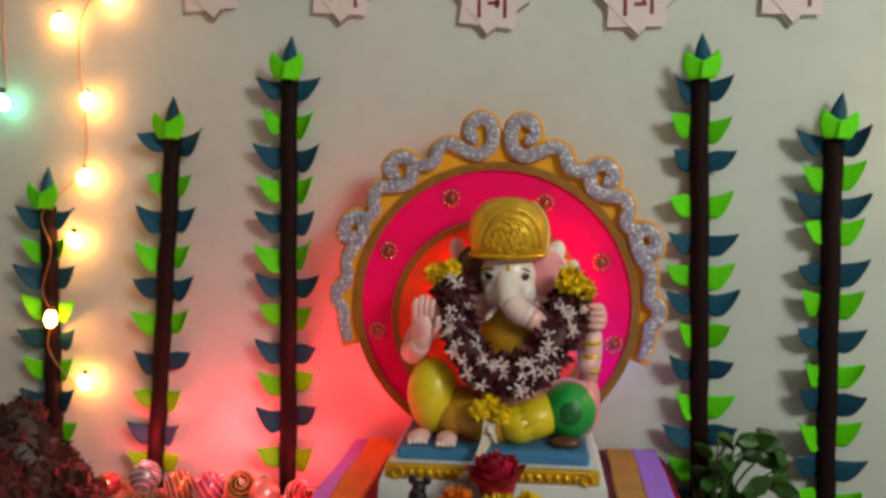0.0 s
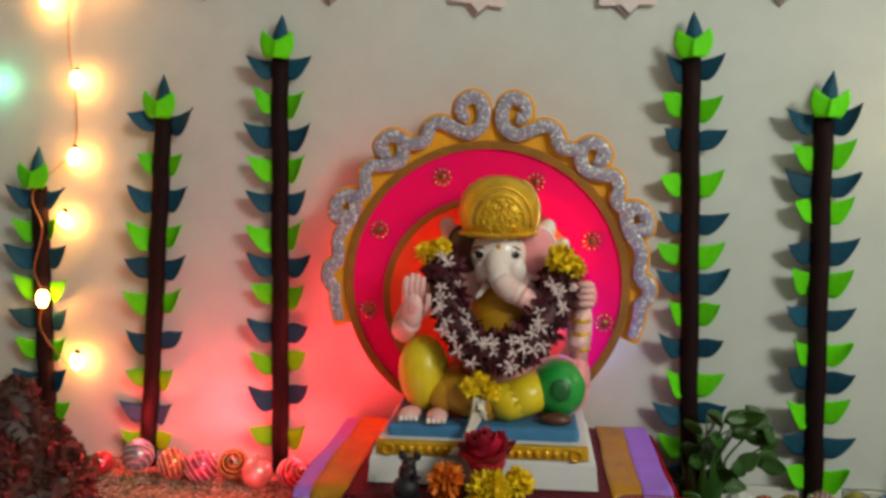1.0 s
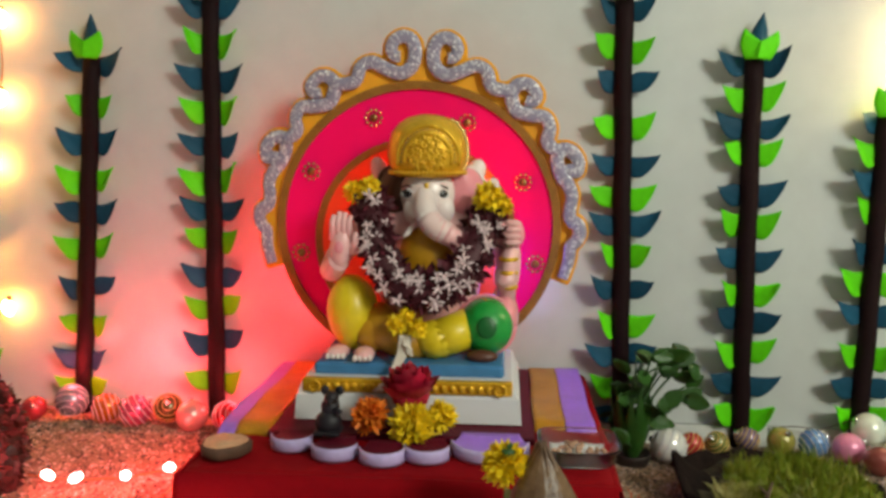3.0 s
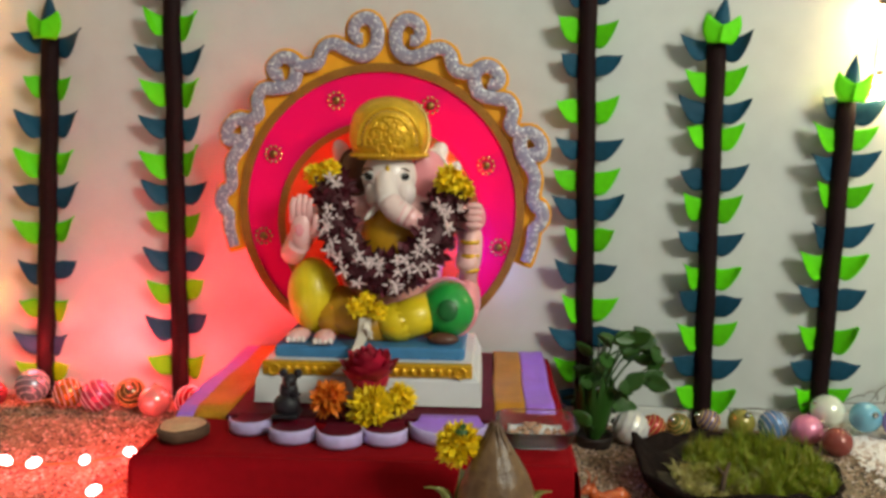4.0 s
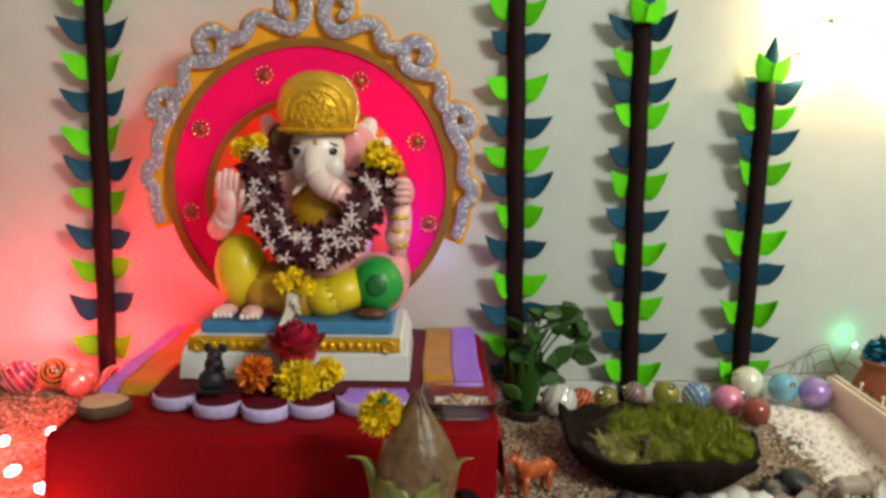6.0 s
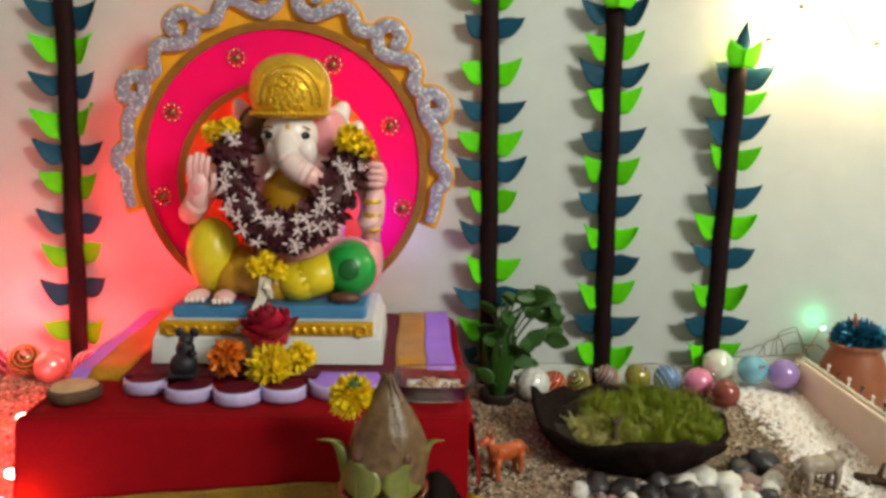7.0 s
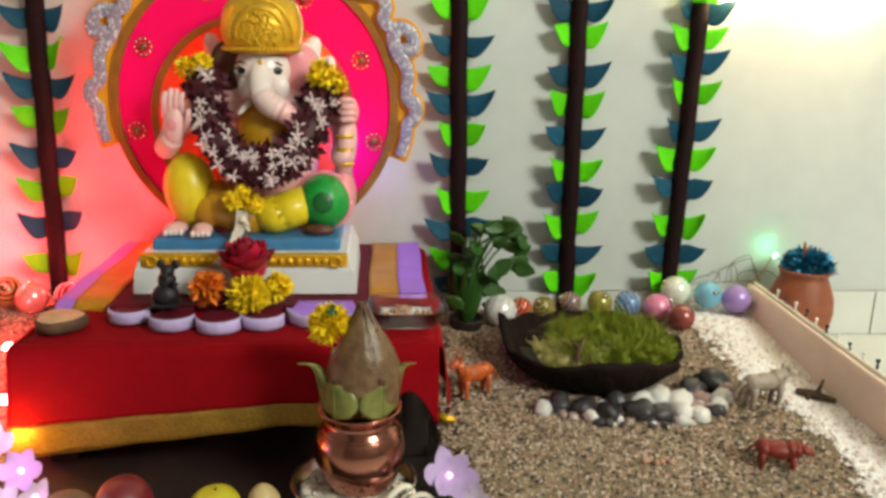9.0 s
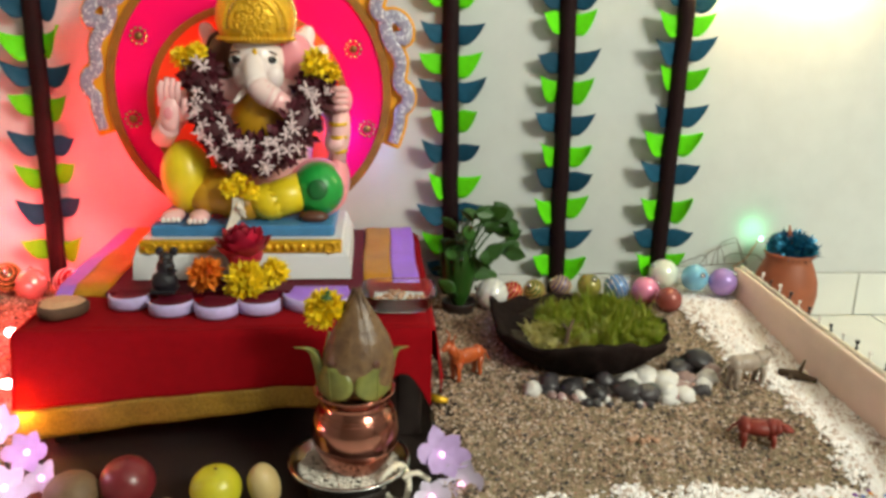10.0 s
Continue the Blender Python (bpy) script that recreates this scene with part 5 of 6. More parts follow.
BX, BY, BR = 0.575, -0.262, 0.150
def bare(x, y, k):
    return math.hypot(x - BX, y - BY) > BR - 0.035 and y < -0.012


def whiteness(x, y):
    k = min(1.0, max(0.0, (-0.36 - y) / 0.14))
    ragged = 0.016 * noise.noise(Vector((x * 28, y * 28, 1)))
    a = max(0.0, 1 - abs(x - (0.884 - 0.012 * k + 0.01 * math.sin(y * 9)) + ragged) / (0.086 - 0.030 * k))
    b = max(0.0, 1 - abs(y + 0.71 - 0.012 * math.sin(x * 14)) / 0.035) * (1.0 if noise.noise(Vector((x * 11, 4.0, 2.0))) > -0.05 else 0.25) if x > 0.40 else 0.0
    return max(a, b)


single("gravel_bed", bed(0.30, 0.935, -0.78, -0.010, 90, 100), M["bed"], (0.6, -0.4, 0), "bed of fine brown gravel laid over the floor", "gravel", kind="stuff")
single("gravel_bed", bed(-1.05, -0.268, -0.60, -0.010, 80, 60), M["bed"], (-0.6, -0.3, 0), "bed of fine brown gravel laid over the floor", "gravel", kind="stuff")
single("gravel_grains", grains(0.30, 0.93, -0.77, -0.015, 27000, 0.0018, 0.0042, 1, lambda x, y, k: bare(x, y, k) and k > whiteness(x, y) * 0.9), M["gravel"], (0.6, -0.4, 0.03), "loose beige and brown gravel grains", "gravel", kind="stuff")
single("gravel_grains", grains(-0.95, -0.28, -0.58, -0.015, 13000, 0.0018, 0.0042, 2), M["gravel"], (-0.6, -0.3, 0.03), "loose brown gravel grains", "gravel", kind="stuff")
single("white_chips", grains(0.36, 0.93, -0.77, -0.02, 62000, 0.0025, 0.0058, 3, lambda x, y, k: bare(x, y, k) and k < whiteness(x, y) * 1.6 - 0.15, 0.001), M["whitesand"], (0.85, -0.4, 0.04), "border of white marble chips along the board", "gravel", kind="stuff")

mb = MB()


def strip(u, v):
    y = -0.025 - 0.70 * u
    k = min(1.0, max(0.0, (-0.36 - y) / 0.14))
    x = 0.890 - 0.018 * k + 0.010 * math.sin(y * 9) + (v - 0.5) * (0.090 - 0.046 * k + 0.018 * noise.noise(Vector((u * 9, v, 5))))
    return (min(x, 0.931), y, ground_z(min(x, 0.931), y) + 0.0035 * math.sin(math.pi * v) - 0.001)


sheet(mb, 90, 16, strip)
single("white_dust", mb, M["whitebed"], (0.888, -0.4, 0.04), "white marble dust under the chips along the board", "gravel", kind="stuff")

single("coloured_beads", grains(0.50, 0.93, -0.765, -0.715, 420, 0.003, 0.0052, 9, None, 0.004), M["bead_mix"], (0.7, -0.74, 0.02), "scattered small coloured beads along the front edge", "beads", kind="stuff")

# ---- the grass bowl ----
bowl = thing("grass_bowl", (BX, BY, 0.03), "dark brown clay bowl with a ragged rim full of green grass", "bowl")
mb = MB()
rimw = lambda w, r, z: 1 + (0.05 * math.sin(2 * w + 0.8) + 0.025 * math.sin(5 * w) + 0.02 * math.sin(13 * w + 1) * math.sin(4 * w) + 0.05 * noise.noise(Vector((math.cos(w) * 3, math.sin(w) * 3, z * 30)))) * min(1, max(0, (z - 0.02) / 0.05))
prof = [(0.0, 0.004), (0.085, 0.004), (0.105, 0.010), (0.135, 0.034), (0.150, 0.062), (0.155, 0.072), (0.152, 0.079), (0.145, 0.077), (0.136, 0.062), (0.120, 0.05), (0.0, 0.045)]
lathe(mb, prof, (BX, BY, 0.022), 96, 0, rimw)
for v in mb.v:
    w = math.atan2(v.y - BY, v.x - BX)
    if v.z > 0.07:
        v.z += 0.002 * max(0, math.cos(w - radians(150))) ** 3 - 0.008 * max(0, math.sin(w)) + 0.005 * math.sin(3 * w) + 0.012 * noise.noise(Vector((math.cos(w) * 4, math.sin(w) * 4, 2.0))) + 0.030 * max(0, math.cos(w - radians(178))) ** 90 - 0.018 * max(0, math.cos(w - radians(2))) ** 2
part("shell", mb, M["clay"], bowl, "black clay shell")
mb = MB()
sheet(mb, 24, 24, lambda u, v: (BX + 0.128 * (2 * u - 1) * math.sqrt(1 - 0.5 * (2 * v - 1) ** 2), BY + 0.128 * (2 * v - 1) * math.sqrt(1 - 0.5 * (2 * u - 1) ** 2), 0.080 + 0.008 * noise.noise(Vector((u * 6, v * 6, 1)))))
part("soil", mb, M["soil"], bowl, "dark mossy soil")


def blades(count, seed, mid, spread, tall, lean):
    g = random.Random(seed)
    mbb = MB()
    while count:
        a, k = g.uniform(0, 2 * math.pi), math.sqrt(g.random())
        x, y = mid[0] + spread[0] * k * math.cos(a), mid[1] + spread[1] * k * math.sin(a)
        if math.hypot(x - BX, y - BY) > (0.132 if x < BX else 0.147) or x < BX - 0.102:
            continue
        count -= 1
        h = g.uniform(*tall) * max(0.35, 0.85 + 1.3 * noise.noise(Vector((x * 22, y * 22, 0))))
        d = Vector((g.gauss(0, lean), g.gauss(0, lean), 1)).normalized()
        b = d.cross(Vector((math.cos(a * 7), math.sin(a * 7), 0.1))).normalized() * g.uniform(0.0006, 0.0012)
        p = Vector((x, y, 0.080))
        q = p + d * h * 0.6
        e = q + (d + Vector((g.gauss(0, 0.35), g.gauss(0, 0.35), -0.15))).normalized() * h * 0.45
        mbb.add([p - b, p + b, q + b * 0.8, q - b * 0.8, e], [(0, 1, 2, 3), (3, 2, 4)])
    return mbb


part("grass", blades(7000, 5, (BX + 0.035, BY + 0.002), (0.112, 0.112), (0.010, 0.028), 0.4), M["grass"], bowl, "short green grass")
part("tall_grass", blades(900, 8, (BX + 0.040, BY + 0.035), (0.095, 0.075), (0.026, 0.044), 0.22), M["grass"], bowl, "taller green wisps")
part("dry_grass", blades(1900, 6, (BX - 0.045, BY - 0.045), (0.075, 0.060), (0.010, 0.026), 0.8), M["straw"], bowl, "pale dry grass")
mb = MB()
tube(mb, [(BX - 0.045, BY - 0.085, 0.083), (BX - 0.035, BY - 0.06, 0.098), (BX - 0.024, BY - 0.045, 0.112)], [0.004, 0.0035, 0.002], 7)
tube(mb, [(BX - 0.035, BY - 0.06, 0.098), (BX - 0.046, BY - 0.05, 0.108)], [0.003, 0.0015], 6)
single("twig", mb, M["twig"], (BX - 0.045, BY - 0.085, 0.083), "short brown twig stuck in the grass bowl", "twig")


def stone_mesh(seed, material):
    g = random.Random(seed)
    mbb = MB()
    off = Vector((seed * 3.1, 0, 0))
    ellipsoid(mbb, (0, 0, 0), (1, g.uniform(0.65, 0.9), g.uniform(0.5, 0.7)), None, 0, 12, 8, lambda d: 1 + 0.34 * noise.noise(d * 1.5 + off))
    return mbb.mesh("pebble", material)


STONES = {k: [stone_mesh(10 * i + j, M["pebble_" + k]) for j in range(4)] for i, k in enumerate("wdp")}


def pebble(kind, x, y, r, label, lift=0.5):
    ob = new("pebble", STONES[kind][rnd.randrange(4)])
    ob.matrix_basis = pose(x, y, ground_z(x, y) + r * lift * 0.6, rnd.uniform(-15, 15), rnd.uniform(-15, 15), rnd.uniform(0, 360)) @ Matrix.Scale(r * 1.08, 4)
    return tagged(ob, label, "pebble", "pebbles by the bowl")


NAMES = dict(w="smooth white pebble on the gravel by the bowl", d="smooth dark pebble beside the clay bowl", p="pinkish brown pebble beside the clay bowl")
for k, x, y, r in (("w", 0.462, -0.428, 0.017), ("w", 0.532, -0.448, 0.013), ("w", 0.556, -0.412, 0.012), ("w", 0.590, -0.424, 0.011), ("d", 0.492, -0.408, 0.022), ("d", 0.525, -0.422, 0.020), ("d", 0.560, -0.438, 0.020),
                   ("d", 0.608, -0.442, 0.026), ("d", 0.640, -0.448, 0.024), ("w", 0.622, -0.404, 0.022), ("w", 0.652, -0.398, 0.024), ("w", 0.682, -0.408, 0.024), ("w", 0.674, -0.440, 0.022), ("w", 0.698, -0.452, 0.017), ("w", 0.664, -0.470, 0.013),
                   ("d", 0.722, -0.362, 0.026), ("d", 0.758, -0.354, 0.030), ("p", 0.722, -0.396, 0.020), ("p", 0.704, -0.420, 0.016), ("d", 0.730, -0.442, 0.014), ("w", 0.752, -0.402, 0.020), ("w", 0.738, -0.424, 0.015), ("p", 0.770, -0.380, 0.018), ("d", 0.585, -0.396, 0.018)):
    pebble(k, x, y, r, NAMES[k])
for i in range(120):
    x = rnd.uniform(0.455, 0.775)
    y = -0.395 - 0.085 * math.sin(math.pi * (x - 0.42) / 0.40) * rnd.uniform(0.3, 1.08) + 0.03 * max(0.0, (x - 0.68) / 0.1)
    k = rnd.choice("wdpdd" if x < 0.62 else "wwpdw")
    pebble(k, x, y, rnd.uniform(0.004, 0.010), NAMES[k])


# ---- toy animals: plain shapes ----
def toy(name, where, turn, size, material, label, stout=1.0, low=1.0, neck=0.6, horns=False, mane=False):
    mbb = MB()
    ellipsoid(mbb, (0, 0, 0.62), (0.52, 0.2, 0.23), None, 0, 16, 10)
    ellipsoid(mbb, (0.36, 0, 0.66), (0.24, 0.19, 0.25), None, 0, 14, 9)
    ellipsoid(mbb, (-0.36, 0, 0.62), (0.22, 0.2, 0.24), None, 0, 14, 9)
    for lx in (-0.40, 0.38):
        for ly in (-0.12, 0.12):
            tube(mbb, [(lx, ly, 0.55), (lx + 0.04, ly, 0.28), (lx, ly, 0.08), (lx + 0.05, ly, 0.0)], [0.11, 0.075, 0.06, 0.07], 8)
    hx, hz = 0.62, 0.62 + neck * 0.45
    tube(mbb, [(0.42, 0, 0.70), (0.55, 0, 0.66 + neck * 0.25), (hx, 0, hz)], [0.19, 0.14 + 0.05 * mane, 0.12], 10)
    ellipsoid(mbb, (hx + 0.10, 0, hz), (0.19, 0.11, 0.12), (0, 18, 0), 0, 12, 8)
    ellipsoid(mbb, (hx + 0.24, 0, hz - 0.05), (0.09, 0.075, 0.07), None, 0, 10, 7)
    for s in (-1, 1):
        ellipsoid(mbb, (hx + 0.0, s * 0.10, hz + 0.11), (0.04, 0.03, 0.07), None, 0, 8, 6)
        if horns:
            tube(mbb, [(hx + 0.02, s * 0.05, hz + 0.1), (hx - 0.05, s * 0.12, hz + 0.28), (hx + 0.02, s * 0.2, hz + 0.42)], [0.03, 0.022, 0.01], 6)
    tube(mbb, [(-0.54, 0, 0.70), (-0.68, 0.03, 0.55), (-0.74, 0.06, 0.38), (-0.82, 0.06, 0.34)], [0.04, 0.03, 0.03, 0.02], 7)
    m = Matrix.Rotation(radians(turn), 3, "Z")
    for v in mbb.v:
        p = m @ Vector((v.x * size, v.y * size * stout, v.z * size * low))
        v.xyz = p + Vector(where)
    return single(name, mbb, material, where, label, "toy animal", "toy animals on the gravel")


toy("toy_deer", (0.364, -0.368, 0.040), 215, 0.058, M["deer"], "orange brown plastic toy deer standing on the gravel", neck=1.0, horns=True)
toy("toy_lion", (0.745, -0.600, 0.034), -18, 0.049, M["tiger"], "red brown plastic toy lion walking on the gravel", stout=1.7, low=1.02, neck=0.15, mane=True)
toy("toy_goat", (0.802, -0.434, 0.048), 14, 0.062, M["goat"], "grey plastic toy animal standing on the gravel", stout=1.15, neck=0.45)
mb = MB()
tube(mb, [(0.872, -0.405, 0.056), (0.890, -0.425, 0.060), (0.918, -0.440, 0.055)], [0.006, 0.008, 0.004], 7)
tube(mb, [(0.893, -0.428, 0.062), (0.908, -0.415, 0.080)], [0.005, 0.002], 6)
tube(mb, [(0.886, -0.421, 0.060), (0.875, -0.432, 0.054)], [0.005, 0.003], 6)
single("twig", mb, M["twig"], (0.893, -0.428, 0.052), "dark forked twig lying on the white chips", "twig")
mb = MB()
for i in range(6):
    ellipsoid(mb, (0.572 + 0.007 * i, -0.585 + 0.005 * math.sin(i * 2), 0.041), (0.006, 0.004, 0.004), (0, 0, i * 40), 0, 8, 6)
single("dry_petals", mb, M["sweet"], (0.59, -0.585, 0.036), "a few fallen pinkish petals on the gravel", "petals")
mb = MB()
tube(mb, [(0.297, -0.458, 0.050), (0.311, -0.466, 0.048), (0.325, -0.468, 0.047)], [0.007, 0.006, 0.004], 10)
single("brass_bell", mb, M["gold"], (0.311, -0.466, 0.042), "small brass trinket on the gravel beside the table", "trinket")

# ---- baubles along the wall ----
BALLS = [
    ("white", (0.72, 0.72, 0.70), 0.440, -0.105, 0.088, 0.031, 1), ("red", (0.45, 0.04, 0.04), 0.482, -0.09, 0.086, 0.021, 2), ("olive green", (0.16, 0.18, 0.05), 0.527, -0.085, 0.088, 0.020, 2),
    ("grey purple", (0.20, 0.15, 0.22), 0.580, -0.08, 0.096, 0.020, 2), ("olive gold", (0.28, 0.25, 0.05), 0.636, -0.085, 0.096, 0.024, 0), ("blue", (0.10, 0.22, 0.45), 0.689, -0.09, 0.095, 0.025, 1),
    ("pink", (0.72, 0.24, 0.40), 0.748, -0.09, 0.088, 0.027, 0), ("pearl white", (0.68, 0.74, 0.64), 0.795, -0.055, 0.111, 0.029, 0), ("sky blue", (0.18, 0.45, 0.62), 0.853, -0.075, 0.108, 0.027, 0),
    ("violet", (0.34, 0.22, 0.55), 0.905, -0.09, 0.104, 0.028, 0), ("brown red", (0.26, 0.06, 0.05), 0.777, -0.145, 0.083, 0.025, 0),
    ("red", (0.62, 0.07, 0.09), -0.713, -0.10, 0.118, 0.023, 0), ("silver grey", (0.35, 0.36, 0.44), -0.646, -0.09, 0.132, 0.029, 1), ("orange", (0.62, 0.20, 0.02), -0.579, -0.09, 0.121, 0.026, 1),
    ("pink", (0.55, 0.08, 0.20), -0.524, -0.09, 0.117, 0.029, 1), ("olive", (0.15, 0.10, 0.03), -0.464, -0.085, 0.122, 0.026, 2), ("pale pink", (0.80, 0.42, 0.38), -0.414, -0.10, 0.108, 0.029, 0), ("crimson", (0.60, 0.03, 0.06), -0.352, -0.09, 0.112, 0.026, 1),
]
spirit = glitter("glitter_line", (0.6, 0.6, 0.66), (1, 1, 1), 900)
gold_line = glitter("gold_glitter_line", (0.6, 0.36, 0.08), (1.0, 0.8, 0.3), 900)
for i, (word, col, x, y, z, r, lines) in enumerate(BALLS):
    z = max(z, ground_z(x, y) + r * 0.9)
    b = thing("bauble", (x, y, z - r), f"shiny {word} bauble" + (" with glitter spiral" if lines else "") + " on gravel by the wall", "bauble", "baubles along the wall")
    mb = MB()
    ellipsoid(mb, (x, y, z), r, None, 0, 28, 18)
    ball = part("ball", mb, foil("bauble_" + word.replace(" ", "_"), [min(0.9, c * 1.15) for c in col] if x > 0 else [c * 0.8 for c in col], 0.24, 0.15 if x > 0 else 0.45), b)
    tilt = Euler((rnd.uniform(0.7, 1.3), rnd.uniform(-0.5, 0.5), rnd.uniform(0, 6))).to_matrix()
    if lines:
        mb = MB()
        pts = []
        for k in range(150):
            th = math.pi * (0.06 + 0.88 * k / 149)
            ph = k / 149 * 2 * math.pi * 7
            pts.append(Vector((x, y, z)) + tilt @ Vector((math.sin(th) * math.cos(ph), math.sin(th) * math.sin(ph), math.cos(th))) * (r + 0.0004))
        tube(mb, pts, 0.0010, 5)
        part("glitter_spiral", mb, spirit if lines == 1 else gold_line, b)
    top = Vector((x, y, z)) + tilt @ Vector((0, 0, r))
    mb = MB()
    tube(mb, [top - tilt @ Vector((0, 0, 0.003)), top + tilt @ Vector((0, 0, 0.005))], 0.005, 10)
    part("cap", mb, M["steel"], b, "silver cap")

# loops of festoon wire lying on the baubles
wire = thing("festoon_wire", (0.9, -0.04, 0.1), "tangled thin dark festoon wire over the baubles", "wire")
for k in range(5):
    mb = MB()
    x0, w, h = 0.835 + 0.026 * k, 0.03 + 0.01 * (k % 3), 0.020 + 0.010 * (k % 4)
    tube(mb, [(x0 + w * 2 * u + 0.006 * math.sin(9 * u + k), -0.035 - 0.02 * math.sin(4 * u + k), 0.125 + h * math.sin(math.pi * u) + 0.004 * math.sin(11 * u)) for u in [i / 24 for i in range(25)]], 0.0008, 5)
    part("loop", mb, M["wire"], wire)
mb = MB()
tube(mb, smooth_line([(0.64, -0.02, 0.097), (0.68, -0.03, 0.104), (0.72, -0.03, 0.10), (0.80, -0.03, 0.125), (0.84, -0.035, 0.12), (0.95, -0.05, 0.13)], 8), 0.001, 5)
part("strand", mb, M["wire"], wire)

# ---- the green plant beside the table ----
plant = thing("potted_plant", (0.375, -0.115, 0.045), "bushy green plant with rounded leaves beside the table", "plant")
mb = MB()
lathe(mb, [(0.0, 0.0), (0.026, 0.0), (0.032, 0.030), (0.033, 0.034), (0.030, 0.034), (0.028, 0.028), (0.0, 0.026)], (0.375, -0.115, 0.045), 24)
part("pot", mb, M["dark"], plant, "small dark pot")
leafm = MB()
sheet(leafm, 8, 6, lambda u, v: (u, (v - 0.5) * 0.75 * math.sin(math.pi * (0.03 + 0.97 * u) ** 0.8) ** 0.75, -0.12 * u * u + 0.10 * abs(v - 0.5) + 0.05), thick=0.02)
LEAFP = leafm.mesh("plant_leaf", M["plant"])
ENDS = [(0.399, 0.262), (0.425, 0.255), (0.468, 0.260), (0.482, 0.222), (0.455, 0.190), (0.365, 0.215), (0.382, 0.235), (0.421, 0.175), (0.355, 0.130), (0.368, 0.175), (0.440, 0.228), (0.395, 0.195), (0.400, 0.140), (0.360, 0.110), (0.437, 0.130), (0.410, 0.235)]
for i, (ex, ez) in enumerate(ENDS):
    ey = -0.115 + rnd.uniform(-0.05, 0.045)
    pts = smooth_line([(0.375 + rnd.uniform(-0.01, 0.01), -0.115, 0.075), (0.375 + (ex - 0.375) * 0.35, -0.115 + (ey + 0.115) * 0.5, 0.075 + (ez - 0.075) * 0.6), (ex, ey, ez)], 5)
    part("stem", tube(MB(), pts, [0.0026 - 0.00012 * k for k in range(len(pts))], 6), M["stem"], plant)
    for k in range(3 if i < 11 else 2):
        p = Vector(pts[-1 - k * (1 if i < 5 else 2)])
        a = rnd.uniform(0, 360)
        shared("leaf", LEAFP, plant, pose(p.x, p.y, p.z, rnd.uniform(35, 125), rnd.uniform(-50, 25), rnd.choice((0, 180)) + rnd.uniform(-40, 40)) @ Matrix.Scale(rnd.uniform(0.029, 0.041), 4))
for i in range(34):
    a = rnd.uniform(0, 2 * math.pi)
    L = rnd.uniform(0.06, 0.13)
    d = Vector((0.6 * math.cos(a), 0.5 * math.sin(a), 1)).normalized()
    petal_mb = petal(MB(), (0.375 + 0.01 * math.cos(a), -0.115 + 0.01 * math.sin(a), 0.072), d, Vector((-math.sin(a), math.cos(a), 0)), L, 0.016, 0, 0.3, 6)
    part("blade", petal_mb, M["plant"], plant)

# ---- the crumpled-paper hill ----
hill = thing("paper_hill", (-0.82, -0.32, 0.04), "hill of dark brown crumpled paper standing on the gravel", "paper hill")
mb = MB()


def crag(d):
    return 1 + 0.16 * noise.noise(d * 2.2) + 0.09 * noise.noise(d * 6) + 0.04 * noise.noise(d * 15)


ellipsoid(mb, (-0.82, -0.33, 0.05), (0.185, 0.17, 0.275), None, 0, 64, 44, crag)
part("core", mb, M["bark"], hill)
mb = MB()
for i in range(2200):
    d = onball(i, 4400)
    k = crag(d)
    p = Vector((-0.82 + 0.185 * d.x * k, -0.33 + 0.17 * d.y * k, 0.05 + 0.275 * d.z * k))
    q = (d + Vector((rnd.uniform(-0.7, 0.7), rnd.uniform(-0.7, 0.7), rnd.uniform(-0.9, 0.4)))).normalized()
    petal(mb, p - q * 0.006, q, Vector((rnd.uniform(-1, 1), rnd.uniform(-1, 1), rnd.uniform(-1, 1))), rnd.uniform(0.011, 0.022), rnd.uniform(0.012, 0.022), 0, rnd.uniform(-0.6, 0.3), 2)
part("creases", mb, M["bark"], hill, "creased brown paper flakes")

# ---- the edge board, the earthen pot and the pins ----
board = thing("edge_board", (0.945, -0.45, 0.0), "peach foam board on edge that holds the gravel", "board")
mb = MB()


def board_x(y):
    return 0.938 + 0.012 * math.sin((y + 0.1) * 2.2)


def board_face(u, v):
    y = -0.06 - 0.95 * u
    return (board_x(y) + 0.010 * v, y, 0.125 * v * (1 - 0.05 * u))


sheet(mb, 40, 4, board_face, thick=-0.010)
part("panel", mb, M["foam"], board)
mb = MB()
tube(mb, [(board_x(-0.06 - 0.95 * u) + 0.015, -0.06 - 0.95 * u, 0.1262 * (1 - 0.05 * u)) for u in [i / 60 for i in range(61)]], [0.0035 + 0.0012 * (i % 2) for i in range(61)], 6)
part("lace_edging", mb, M["lace"], board, "cream lace edging")
pin_mb = MB()
ellipsoid(pin_mb, (0, 0, 0.014), (0.0034, 0.0034, 0.0030), None, 0, 10, 7)
tube(pin_mb, [(0, 0, -0.004), (0, 0, 0.012)], [0.0012, 0.0016], 6)
ellipsoid(pin_mb, (0, 0, 0.005), (0.0028, 0.0028, 0.0016), None, 0, 10, 6)
PIN, PEARL = pin_mb.mesh("pin", M["pin"]), pin_mb.mesh("pearl_pin", M["pearl"])
for i in range(22):
    y = -0.15 - 0.037 * i
    shared("pin", PIN if i % 2 else PEARL, board, pose(board_x(y) + 0.017, y, 0.127 * (1 - 0.05 * (-0.06 - y) / 0.95), rnd.uniform(-14, 14), rnd.uniform(-10, 20), 0) @ Matrix.Scale(rnd.uniform(0.8, 1.15), 4))
pot = thing("earthen_pot", (1.035, -0.10, 0), "terracotta pot topped with blue tinsel beside the board", "pot")
PX, PY = 1.029, -0.10
mb = MB()
